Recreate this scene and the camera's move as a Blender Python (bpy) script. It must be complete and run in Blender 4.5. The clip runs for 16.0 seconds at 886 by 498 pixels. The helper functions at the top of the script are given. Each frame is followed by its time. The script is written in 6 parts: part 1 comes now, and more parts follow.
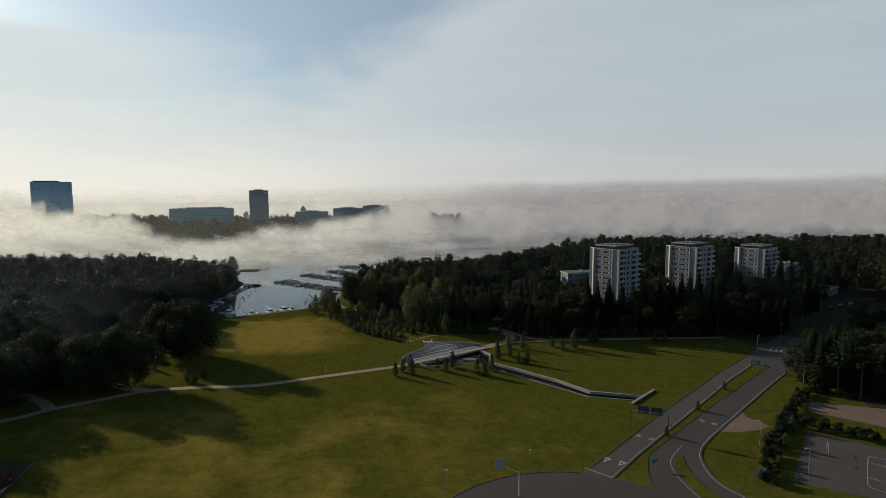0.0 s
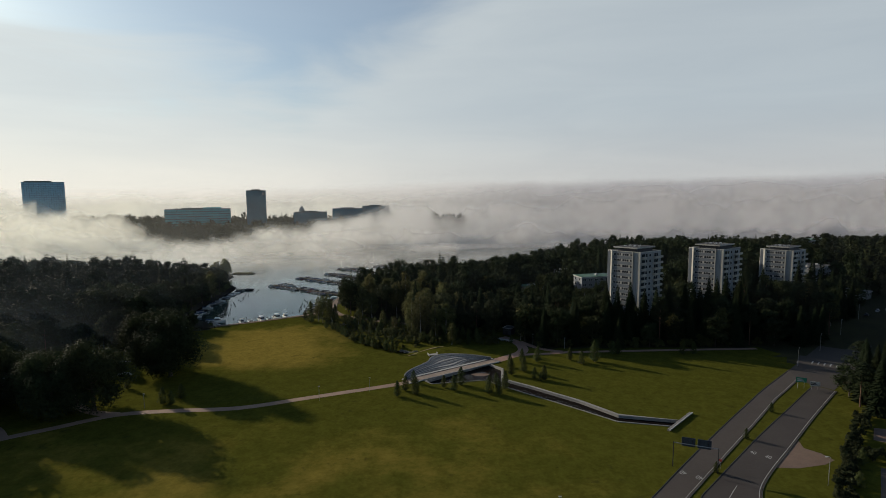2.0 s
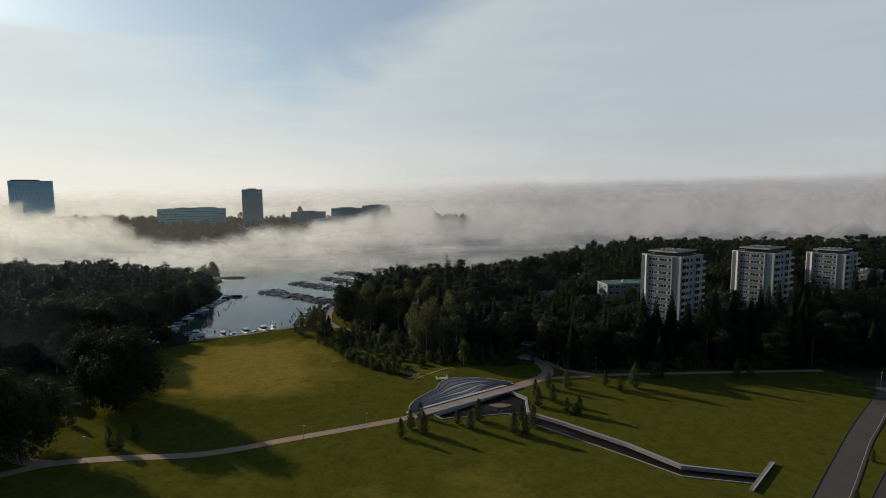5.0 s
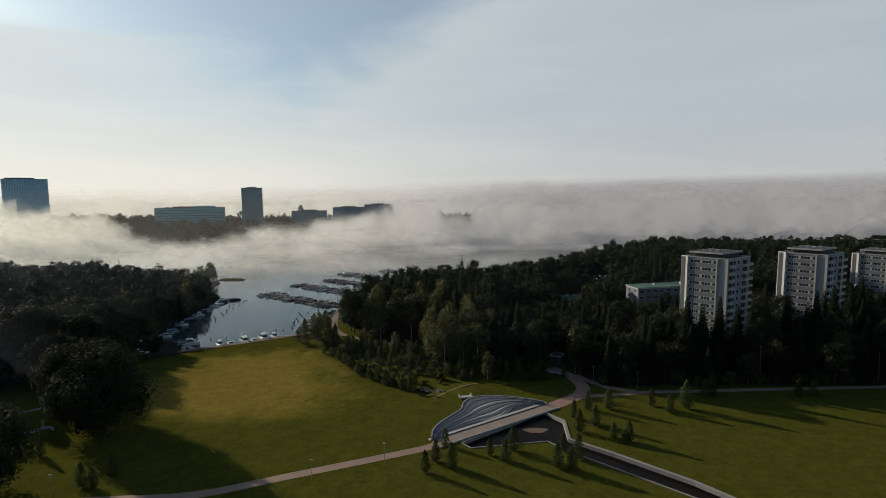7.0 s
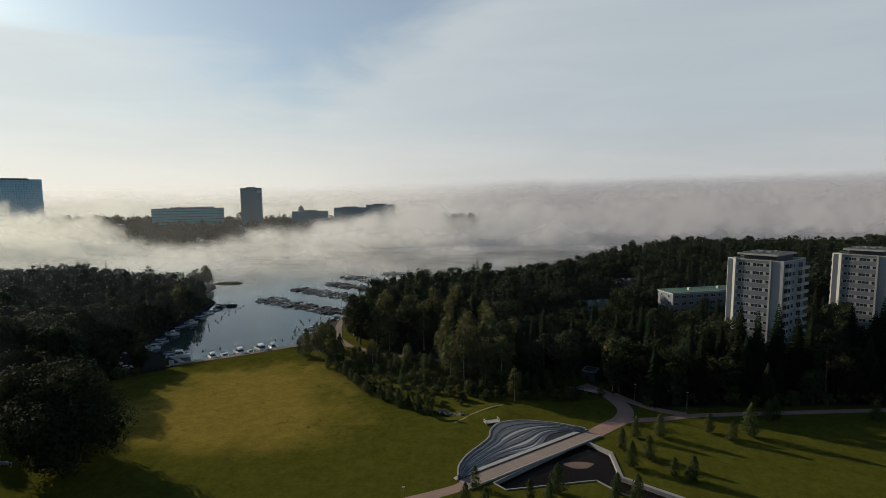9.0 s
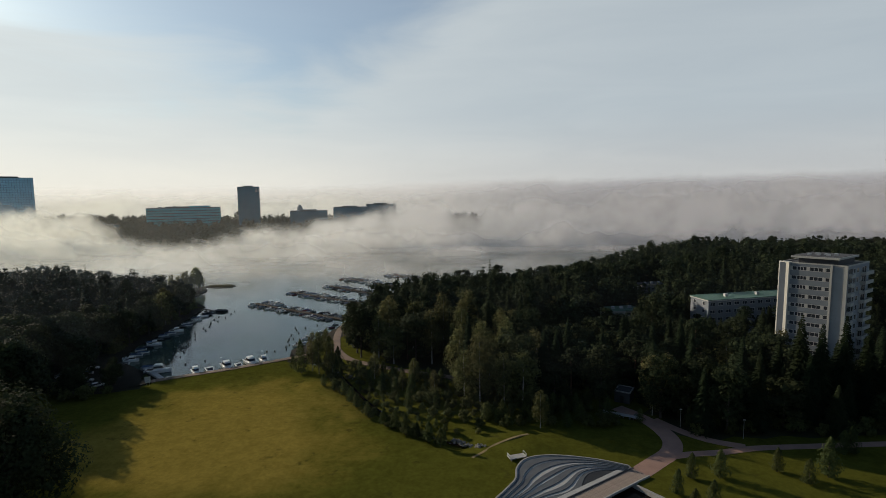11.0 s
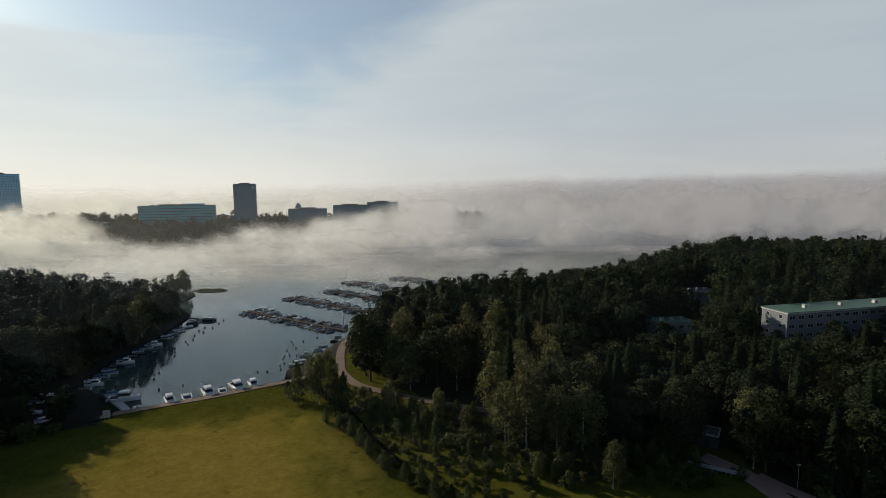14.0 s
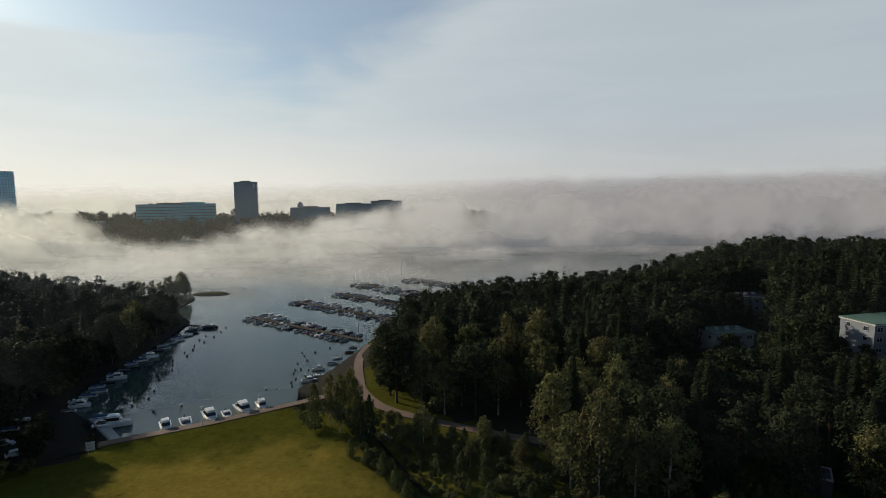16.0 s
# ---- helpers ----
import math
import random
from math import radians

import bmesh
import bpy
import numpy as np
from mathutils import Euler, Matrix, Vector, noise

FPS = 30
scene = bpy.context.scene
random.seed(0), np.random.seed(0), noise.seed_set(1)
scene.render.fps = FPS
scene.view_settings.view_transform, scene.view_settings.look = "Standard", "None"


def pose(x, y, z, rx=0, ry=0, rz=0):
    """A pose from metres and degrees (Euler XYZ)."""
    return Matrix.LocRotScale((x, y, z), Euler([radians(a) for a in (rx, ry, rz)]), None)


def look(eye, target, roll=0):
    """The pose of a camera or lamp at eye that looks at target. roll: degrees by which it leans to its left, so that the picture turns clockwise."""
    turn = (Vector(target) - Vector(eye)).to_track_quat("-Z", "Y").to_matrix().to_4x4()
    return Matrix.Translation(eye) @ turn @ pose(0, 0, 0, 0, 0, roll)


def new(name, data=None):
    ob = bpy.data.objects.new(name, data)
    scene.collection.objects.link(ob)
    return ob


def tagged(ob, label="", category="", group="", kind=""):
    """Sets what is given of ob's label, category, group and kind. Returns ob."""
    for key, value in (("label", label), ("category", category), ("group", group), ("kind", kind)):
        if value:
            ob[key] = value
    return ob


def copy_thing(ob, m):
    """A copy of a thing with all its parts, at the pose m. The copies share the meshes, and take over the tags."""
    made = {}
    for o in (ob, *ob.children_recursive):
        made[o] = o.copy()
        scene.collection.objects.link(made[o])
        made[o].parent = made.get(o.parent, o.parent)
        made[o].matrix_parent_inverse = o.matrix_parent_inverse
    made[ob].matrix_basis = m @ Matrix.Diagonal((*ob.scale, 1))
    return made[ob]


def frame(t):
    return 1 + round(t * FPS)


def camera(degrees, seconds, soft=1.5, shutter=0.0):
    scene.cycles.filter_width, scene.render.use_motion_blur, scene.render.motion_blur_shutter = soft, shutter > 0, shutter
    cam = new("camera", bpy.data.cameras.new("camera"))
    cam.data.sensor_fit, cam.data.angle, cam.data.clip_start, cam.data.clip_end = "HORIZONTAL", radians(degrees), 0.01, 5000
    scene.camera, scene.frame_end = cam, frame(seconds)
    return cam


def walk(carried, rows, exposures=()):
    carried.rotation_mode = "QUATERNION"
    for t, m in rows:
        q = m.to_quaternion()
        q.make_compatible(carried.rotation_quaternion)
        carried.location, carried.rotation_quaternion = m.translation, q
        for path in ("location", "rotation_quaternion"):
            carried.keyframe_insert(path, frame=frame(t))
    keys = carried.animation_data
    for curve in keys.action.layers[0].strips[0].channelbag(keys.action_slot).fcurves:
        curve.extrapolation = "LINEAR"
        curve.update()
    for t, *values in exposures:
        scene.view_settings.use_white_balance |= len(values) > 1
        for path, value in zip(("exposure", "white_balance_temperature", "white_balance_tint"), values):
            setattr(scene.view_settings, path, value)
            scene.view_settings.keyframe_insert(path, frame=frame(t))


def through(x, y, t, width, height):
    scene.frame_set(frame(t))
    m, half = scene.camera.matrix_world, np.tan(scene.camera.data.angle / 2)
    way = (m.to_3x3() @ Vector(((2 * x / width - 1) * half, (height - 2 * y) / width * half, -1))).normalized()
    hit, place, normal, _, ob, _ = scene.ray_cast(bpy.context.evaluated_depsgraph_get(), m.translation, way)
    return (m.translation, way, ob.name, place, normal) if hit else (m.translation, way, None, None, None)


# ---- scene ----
cam = camera(80.1, 16.0, soft=0.75)
METRES, EYE, TILT, LEAN, TURN = 185.0, 73.0, -2.2, 0.0, 0.0
ROWS = [
    (0.0, 0.0, 0.0, 0.0, -0.02, -4.02, 0.23),
    (0.5, -0.0042, 0.0306, -0.0003, 0.01, -4.02, 0.27),
    (1.0, -0.0079, 0.0615, -0.0008, 0.0, -4.0, 0.31),
    (1.5, -0.0108, 0.0903, -0.0013, -0.0, -3.99, 0.33),
    (2.0, -0.0134, 0.1213, -0.0013, 0.0, -4.0, 0.36),
    (2.5, -0.0156, 0.1523, -0.0021, 0.01, -3.97, 0.36),
    (3.0, -0.0179, 0.1833, -0.0021, -0.0, -3.96, 0.38),
    (3.5, -0.0202, 0.2144, -0.0027, 0.0, -3.96, 0.38),
    (4.0, -0.0229, 0.2455, -0.0035, 0.02, -3.96, 0.38),
    (6.5, -0.0623, 0.3951, -0.0091, 0.09, -3.99, 0.35),
    (7.0, -0.0741, 0.4245, -0.0102, 0.07, -4.02, 0.37),
    (7.5, -0.0849, 0.454, -0.012, 0.06, -3.99, 0.42),
    (8.0, -0.0933, 0.4839, -0.013, 0.08, -3.98, 0.46),
    (8.5, -0.1013, 0.514, -0.0151, 0.09, -3.93, 0.47),
    (9.0, -0.1072, 0.5443, -0.0162, 0.11, -3.92, 0.52),
    (11.5, -0.1333, 0.6968, -0.0213, 0.1, -3.95, 0.51),
    (12.0, -0.1389, 0.7276, -0.0227, 0.08, -3.94, 0.51),
    (12.5, -0.1451, 0.7586, -0.024, 0.08, -3.97, 0.47),
    (13.0, -0.1533, 0.789, -0.025, 0.06, -4.01, 0.47),
    (13.5, -0.1628, 0.8192, -0.0261, 0.02, -4.03, 0.48),
    (14.0, -0.1746, 0.8488, -0.0274, -0.02, -4.03, 0.45),
    (14.5, -0.187, 0.8785, -0.0281, -0.04, -4.06, 0.47),
    (15.0, -0.2007, 0.9073, -0.0288, -0.05, -4.08, 0.44),
    (15.5, -0.2151, 0.9367, -0.0306, -0.06, -4.06, 0.42),
    (16.0, -0.2302, 0.9652, -0.0319, -0.06, -4.08, 0.41),
]
walk(cam, [(t, pose(0, 0, EYE, TILT, LEAN, TURN) @ pose(METRES * x, METRES * y, METRES * z, 90 + pitch, roll, yaw)) for t, x, y, z, yaw, pitch, roll in ROWS])

# ---------------------------------------------------------------- world, sun
SUN_DIR = Vector((-0.79, 0.54, 0.315)).normalized()
sun_data = bpy.data.lights.new("sun", "SUN")
sun_data.energy, sun_data.angle, sun_data.color = 5.0, radians(0.53), (1.0, 0.875, 0.69)
sun = new("sun", sun_data)
sun.matrix_world = look(SUN_DIR * 900 + Vector((0, 250, 0)), (0, 250, 0))

world = bpy.data.worlds.new("world")
world.use_nodes = True
scene.world = world


class Nodes:
    """Short hand for a node tree."""

    def __init__(self, tree):
        self.tree = tree
        tree.nodes.clear()

    def n(self, kind, ins=None):
        node = self.tree.nodes.new(kind)
        for key, value in (ins or {}).items():
            if isinstance(value, bpy.types.NodeSocket):
                self.tree.links.new(value, node.inputs[key])
            else:
                node.inputs[key].default_value = value
        return node

    def math(self, op, a, b=0.0, c=0.0, clamp=False):
        node = self.n("ShaderNodeMath", {0: a, 1: b, 2: c})
        node.operation, node.use_clamp = op, clamp
        return node.outputs[0]

    def smooth(self, value, lo, hi, out_lo=0.0, out_hi=1.0):
        node = self.n("ShaderNodeMapRange", {0: value, 1: lo, 2: hi, 3: out_lo, 4: out_hi})
        node.interpolation_type = "SMOOTHSTEP"
        return node.outputs[0]

    def noise(self, vec, scale, detail=4.0, rough=0.55, distort=0.0):
        return self.n("ShaderNodeTexNoise", {"Vector": vec, "Scale": scale, "Detail": detail, "Roughness": rough, "Distortion": distort}).outputs[0]

    def mix(self, fac, a, b, blend="MIX"):
        node = self.n("ShaderNodeMix")
        node.data_type, node.blend_type = "RGBA", blend
        for key, value in ((0, fac), (6, a), (7, b)):
            if isinstance(value, bpy.types.NodeSocket):
                self.tree.links.new(value, node.inputs[key])
            else:
                node.inputs[key].default_value = value
        return node.outputs[2]

    def scaled(self, vec, sx, sy, sz):
        node = self.n("ShaderNodeVectorMath", {0: vec, 1: (sx, sy, sz)})
        node.operation = "MULTIPLY"
        return node.outputs[0]


def sky_world():
    k = Nodes(world.node_tree)
    direction = k.n("ShaderNodeTexCoord").outputs["Generated"]
    sep = k.n("ShaderNodeSeparateXYZ", ins={0: direction})
    x, y, z = sep.outputs[0], sep.outputs[1], sep.outputs[2]
    sky = k.n("ShaderNodeTexSky")
    sky.sky_type, sky.sun_disc, sky.sun_elevation, sky.sun_rotation = "NISHITA", False, radians(19.3), radians(-55.8)
    sky.air_density, sky.dust_density, sky.ozone_density = 1.0, 1.2, 1.5
    blue = k.mix(1.0, sky.outputs[0], (0.062, 0.078, 0.089, 1), "MULTIPLY")
    wisps = k.noise(k.scaled(direction, 1.6, 1.6, 7.0), 1.6, 6.0, 0.55, 0.6)
    ripple = k.math("MULTIPLY", k.math("SUBTRACT", wisps, 0.5), 0.30)
    # a thin high veil: one sheet on the sunless side, another low on the sunny side
    s1 = k.math("ADD", k.math("SUBTRACT", k.math("MULTIPLY_ADD", x, 0.72, 0.375), z), ripple)
    s2 = k.math("ADD", k.math("SUBTRACT", k.math("MULTIPLY_ADD", x, -0.22, 0.115), z), k.math("MULTIPLY", ripple, 1.2))
    v = k.math("MAXIMUM", k.smooth(s1, -0.06, 0.12), k.smooth(s2, -0.08, 0.10))
    v = k.math("MAXIMUM", v, k.smooth(z, 0.24, 0.05))
    v = k.math("MULTIPLY_ADD", v, 0.60, 0.36)
    # clear deep sky overhead, out of view, dimmed to lower the fill light
    v = k.math("MULTIPLY", v, k.smooth(z, 0.72, 0.36, 0.04, 1.0))
    # thinned behind the camera too, to deepen shade on what faces it
    v = k.math("MULTIPLY", v, k.smooth(y, -0.45, 0.3, 0.3, 1.0))
    sunny = k.smooth(x, 0.55, -0.75)
    low = k.smooth(z, 0.16, -0.01)
    veil = k.mix(sunny, (0.455, 0.517, 0.56, 1), (0.685, 0.735, 0.735, 1))
    glow = k.mix(sunny, (0.55, 0.56, 0.56, 1), (0.88, 0.86, 0.78, 1))
    veil = k.mix(low, veil, glow)
    streak = k.noise(k.scaled(direction, 1.6, 1.6, 11.0), 1.7, 5.0, 0.55, 0.5)
    veil = k.mix(1.0, veil, k.n("ShaderNodeCombineXYZ", ins={0: k.smooth(streak, 0.2, 0.8, 0.955, 1.05), 1: k.smooth(streak, 0.2, 0.8, 0.96, 1.04), 2: k.smooth(streak, 0.2, 0.8, 0.97, 1.03)}).outputs[0], "MULTIPLY")
    total = k.mix(v, blue, veil)
    bg = k.n("ShaderNodeBackground", ins={"Color": total, "Strength": 1.0})
    k.n("ShaderNodeOutputWorld", ins={"Surface": bg.outputs[0]})


sky_world()

# ---------------------------------------------------------------- materials


def material(name, colour, colour2=None, scale=0.5, rough=0.7, metal=0.0, bump=0.0, fine=6.0, spread=0.25, spec=0.4, vary=0.0, island=0.0):
    """A surface of two colours mixed by noise at two scales, with fine relief; vary and island change it from piece to piece."""
    m = bpy.data.materials.new(name)
    m.use_nodes = True
    k = Nodes(m.node_tree)
    pos = k.n("ShaderNodeTexCoord").outputs["Object"]
    a = k.noise(pos, scale, 5.0)
    b = k.noise(pos, scale * fine, 4.0)
    both = k.math("MULTIPLY_ADD", b, 0.45, k.math("MULTIPLY", a, 0.55))
    fac = k.smooth(both, 0.5 - spread * 0.5, 0.5 + spread * 0.5)
    colour2 = colour2 or tuple(c * 0.72 for c in colour)
    col = k.mix(fac, (*colour2, 1), (*colour, 1))
    if vary:
        r = k.n("ShaderNodeObjectInfo").outputs["Random"]
        col = k.n("ShaderNodeHueSaturation", ins={"Hue": k.smooth(r, 0, 1, 0.5 - 0.03 * vary, 0.5 + 0.03 * vary), "Value": k.smooth(k.math("FRACT", k.math("MULTIPLY", r, 7.3)), 0, 1, 1 - 0.5 * vary, 1 + 0.5 * vary), "Color": col}).outputs[0]
    if island:
        r = k.n("ShaderNodeNewGeometry").outputs["Random Per Island"]
        col = k.n("ShaderNodeHueSaturation", ins={"Hue": k.smooth(k.math("FRACT", k.math("MULTIPLY", r, 5.7)), 0, 1, 0.48, 0.515), "Value": k.smooth(r, 0, 1, 1 - island, 1 + island), "Color": col}).outputs[0]
    sets = {"Base Color": col, "Roughness": k.smooth(b, 0.2, 0.8, rough * 0.85, min(1.0, rough * 1.15)), "Metallic": metal, "Specular IOR Level": spec}
    if bump:
        sets["Normal"] = k.n("ShaderNodeBump", ins={"Strength": bump, "Distance": 0.2, "Height": b}).outputs[0]
    p = k.n("ShaderNodeBsdfPrincipled", ins=sets)
    k.n("ShaderNodeOutputMaterial", ins={"Surface": p.outputs[0]})
    return m


def lawn_material():
    m = bpy.data.materials.new("lawn")
    m.use_nodes = True
    k = Nodes(m.node_tree)
    pos = k.n("ShaderNodeNewGeometry").outputs["Position"]
    sep = k.n("ShaderNodeSeparateXYZ", ins={0: pos})
    broad = k.noise(pos, 0.026, 3.0, 0.55, 0.8)
    patch = k.noise(pos, 0.09, 5.0, 0.65)
    fine = k.noise(pos, 0.9, 5.0, 0.7)
    blades = k.noise(pos, 6.0, 3.0, 0.7)
    # drier turf on the bay meadow, a little on the open plain
    dx = k.math("MULTIPLY", k.math("ADD", sep.outputs[0], 82.0), 0.0205)
    dy = k.math("MULTIPLY", k.math("SUBTRACT", sep.outputs[1], 259.0), 0.023)
    dry = k.smooth(k.math("ADD", k.math("MULTIPLY", dx, dx), k.math("MULTIPLY", dy, dy)), 1.25, 0.0)
    plain = k.math("MULTIPLY", k.smooth(sep.outputs[1], 205.0, 150.0, 0.0, 0.42), k.smooth(sep.outputs[0], 62.0, 5.0, 0.2, 1.0))
    dry = k.math("MAXIMUM", dry, plain)
    mid = k.noise(pos, 0.28, 6.0, 0.72)
    swath = k.noise(k.scaled(pos, 0.05, 0.35, 1.0), 1.0, 4.0, 0.6, 0.5)
    blot = k.math("ADD", k.math("MULTIPLY_ADD", patch, 0.5, k.math("MULTIPLY", broad, 0.75)), k.math("MULTIPLY", swath, 0.12))
    dryness = k.smooth(k.math("MULTIPLY_ADD", dry, 0.5, blot), 0.78, 1.2)
    tuft = k.math("MULTIPLY_ADD", fine, 0.45, k.math("MULTIPLY", mid, 0.55))
    green = k.mix(k.smooth(tuft, 0.32, 0.68), (0.046, 0.047, 0.0075, 1), (0.079, 0.079, 0.0135, 1))
    # straw lightened to stand in for sunlight on the meadow as well as dryness
    sunlit_straw = k.mix(k.smooth(tuft, 0.32, 0.68), (0.145, 0.110, 0.021, 1), (0.215, 0.162, 0.035, 1))
    col = k.mix(dryness, green, sunlit_straw)
    worn = k.noise(pos, 0.22, 6.0, 0.65)
    col = k.mix(k.math("MULTIPLY", k.smooth(worn, 0.6, 0.72), 0.5), col, (0.026, 0.026, 0.010, 1))
    scuff = k.noise(pos, 0.75, 3.0, 0.6)
    col = k.mix(k.math("MULTIPLY", k.smooth(scuff, 0.70, 0.76), 0.6), col, (0.020, 0.018, 0.008, 1))
    col = k.mix(k.smooth(blades, 0.3, 0.75, 0.0, 0.2), col, (0.02, 0.03, 0.006, 1))
    h = k.math("MULTIPLY_ADD", fine, 0.6, k.math("MULTIPLY", blades, 0.4))
    nrm = k.n("ShaderNodeBump", ins={"Strength": 0.25, "Distance": 0.2, "Height": h}).outputs[0]
    p = k.n("ShaderNodeBsdfPrincipled", ins={"Base Color": col, "Roughness": 1.0, "Specular IOR Level": 0.0, "Normal": nrm})
    k.n("ShaderNodeOutputMaterial", ins={"Surface": p.outputs[0]})
    return m


def leaf_material(name, dark, light, vary=0.5, through=0.3):
    m = bpy.data.materials.new(name)
    m.use_nodes = True
    k = Nodes(m.node_tree)
    rnd = k.n("ShaderNodeNewGeometry").outputs["Random Per Island"]
    obr = k.n("ShaderNodeObjectInfo").outputs["Random"]
    pos = k.n("ShaderNodeTexCoord").outputs["Object"]
    n = k.noise(pos, 0.5, 3.0)
    fac = k.math("MULTIPLY_ADD", n, 0.6, k.math("MULTIPLY", rnd, 0.45), clamp=True)
    col = k.mix(fac, (*dark, 1), (*light, 1))
    col = k.n("ShaderNodeHueSaturation", ins={"Hue": k.smooth(obr, 0, 1, 0.5 - 0.035 * vary, 0.5 + 0.03 * vary), "Saturation": 0.9, "Value": k.smooth(k.math("FRACT", k.math("MULTIPLY", obr, 9.1)), 0, 1, 1 - 0.45 * vary, 1 + 0.45 * vary), "Color": col}).outputs[0]
    d = k.n("ShaderNodeBsdfPrincipled", ins={"Base Color": col, "Roughness": 0.8, "Specular IOR Level": 0.06})
    t = k.n("ShaderNodeBsdfTranslucent", ins={"Color": col})
    mix = k.n("ShaderNodeMixShader", ins={0: through, 1: d.outputs[0], 2: t.outputs[0]})
    k.n("ShaderNodeOutputMaterial", ins={"Surface": mix.outputs[0]})
    return m


def water_material(name, base, ripple, strength, gloss=0.5, bend=1.33):
    m = bpy.data.materials.new(name)
    m.use_nodes = True
    k = Nodes(m.node_tree)
    pos = k.n("ShaderNodeNewGeometry").outputs["Position"]
    w1 = k.noise(k.scaled(pos, 1.0, 0.6, 1.0), ripple, 4.0, 0.6)
    calm = k.noise(k.scaled(pos, 1.0, 2.2, 1.0), 0.02, 3.0, 0.5)
    h = k.math("MULTIPLY", w1, k.smooth(calm, 0.35, 0.65, 0.25, 1.0))
    nrm = k.n("ShaderNodeBump", ins={"Strength": strength, "Distance": 0.05, "Height": h}).outputs[0]
    p = k.n("ShaderNodeBsdfPrincipled", ins={"Base Color": (*base, 1), "Roughness": k.smooth(calm, 0.3, 0.7, 0.04, 0.13), "IOR": bend, "Specular IOR Level": gloss, "Normal": nrm})
    k.n("ShaderNodeOutputMaterial", ins={"Surface": p.outputs[0]})
    return m


def fog_material(name, stops, x0, x1, ztop, soft, wave, grain, density, seed, low=10.0, grey=0.95, cool=0.0):
    """Drifting fog on a sheet: thick below a wavy top whose height along x is given by stops, thin towards the water."""
    m = bpy.data.materials.new(name)
    m.use_nodes = True
    k = Nodes(m.node_tree)
    pos = k.n("ShaderNodeNewGeometry").outputs["Position"]
    sep = k.n("ShaderNodeSeparateXYZ", ins={0: pos})
    along = k.n("ShaderNodeMapRange", ins={0: sep.outputs[0], 1: x0, 2: x1}).outputs[0]
    ramp = k.n("ShaderNodeValToRGB", ins={0: along})
    ramp.color_ramp.interpolation = "B_SPLINE"
    els = ramp.color_ramp.elements
    while len(els) < len(stops):
        els.new(0.5)
    for e, (at, height) in zip(els, stops):
        e.position = (at - x0) / (x1 - x0)
        e.color = (height / ztop,) * 3 + (1,)
    top = k.math("MULTIPLY", ramp.outputs[0], ztop)
    shift = k.n("ShaderNodeVectorMath", ins={0: k.scaled(pos, 1.0, 1.0, 1.15), 1: (37.0, 11.0, seed * 1.7)}).outputs[0]
    big = k.noise(shift, grain, 2.0, 0.5)
    small = k.noise(shift, grain * 3.0, 3.5, 0.5)
    puff = k.math("MULTIPLY_ADD", k.math("SUBTRACT", small, 0.5), 0.42, k.math("SUBTRACT", big, 0.5))
    depth = k.math("SUBTRACT", k.math("MULTIPLY_ADD", puff, wave, top), sep.outputs[2])
    body = k.smooth(depth, -soft, soft)
    thin = k.smooth(sep.outputs[2], -1.0, low)
    ends = k.math("MULTIPLY", k.smooth(along, 0.0, 0.06), k.smooth(along, 1.0, 0.94))
    hole = k.smooth(k.math("MULTIPLY_ADD", small, 0.5, big), 0.5, 0.95, 0.6, 1.0)
    alpha = k.math("MULTIPLY", k.math("MULTIPLY", k.math("MULTIPLY", body, thin), ends), k.math("MULTIPLY", hole, density), clamp=True)
    # sunlit and shaded fog put into the colour: cream sunward, greyer and bluer away
    lit_tone = k.math("MULTIPLY", k.smooth(k.math("MULTIPLY_ADD", small, 0.5, big), 0.5, 1.0, 0.86, 1.03), k.smooth(sep.outputs[0], -440.0, 270.0, grey, grey * 0.51))
    col = k.n("ShaderNodeCombineXYZ", ins={0: k.math("MULTIPLY", lit_tone, 1.0 - cool), 1: k.math("MULTIPLY", lit_tone, 0.995), 2: k.math("MULTIPLY", lit_tone, k.smooth(sep.outputs[0], -500.0, 300.0, 0.905 + cool, 1.07 + cool))}).outputs[0]
    d = k.n("ShaderNodeBsdfDiffuse", ins={"Color": col})
    t = k.n("ShaderNodeBsdfTranslucent", ins={"Color": col})
    white = k.n("ShaderNodeMixShader", ins={0: 0.60, 1: d.outputs[0], 2: t.outputs[0]})
    clear = k.n("ShaderNodeBsdfTransparent")
    out = k.n("ShaderNodeMixShader", ins={0: alpha, 1: clear.outputs[0], 2: white.outputs[0]})
    k.n("ShaderNodeOutputMaterial", ins={"Surface": out.outputs[0]})
    return m


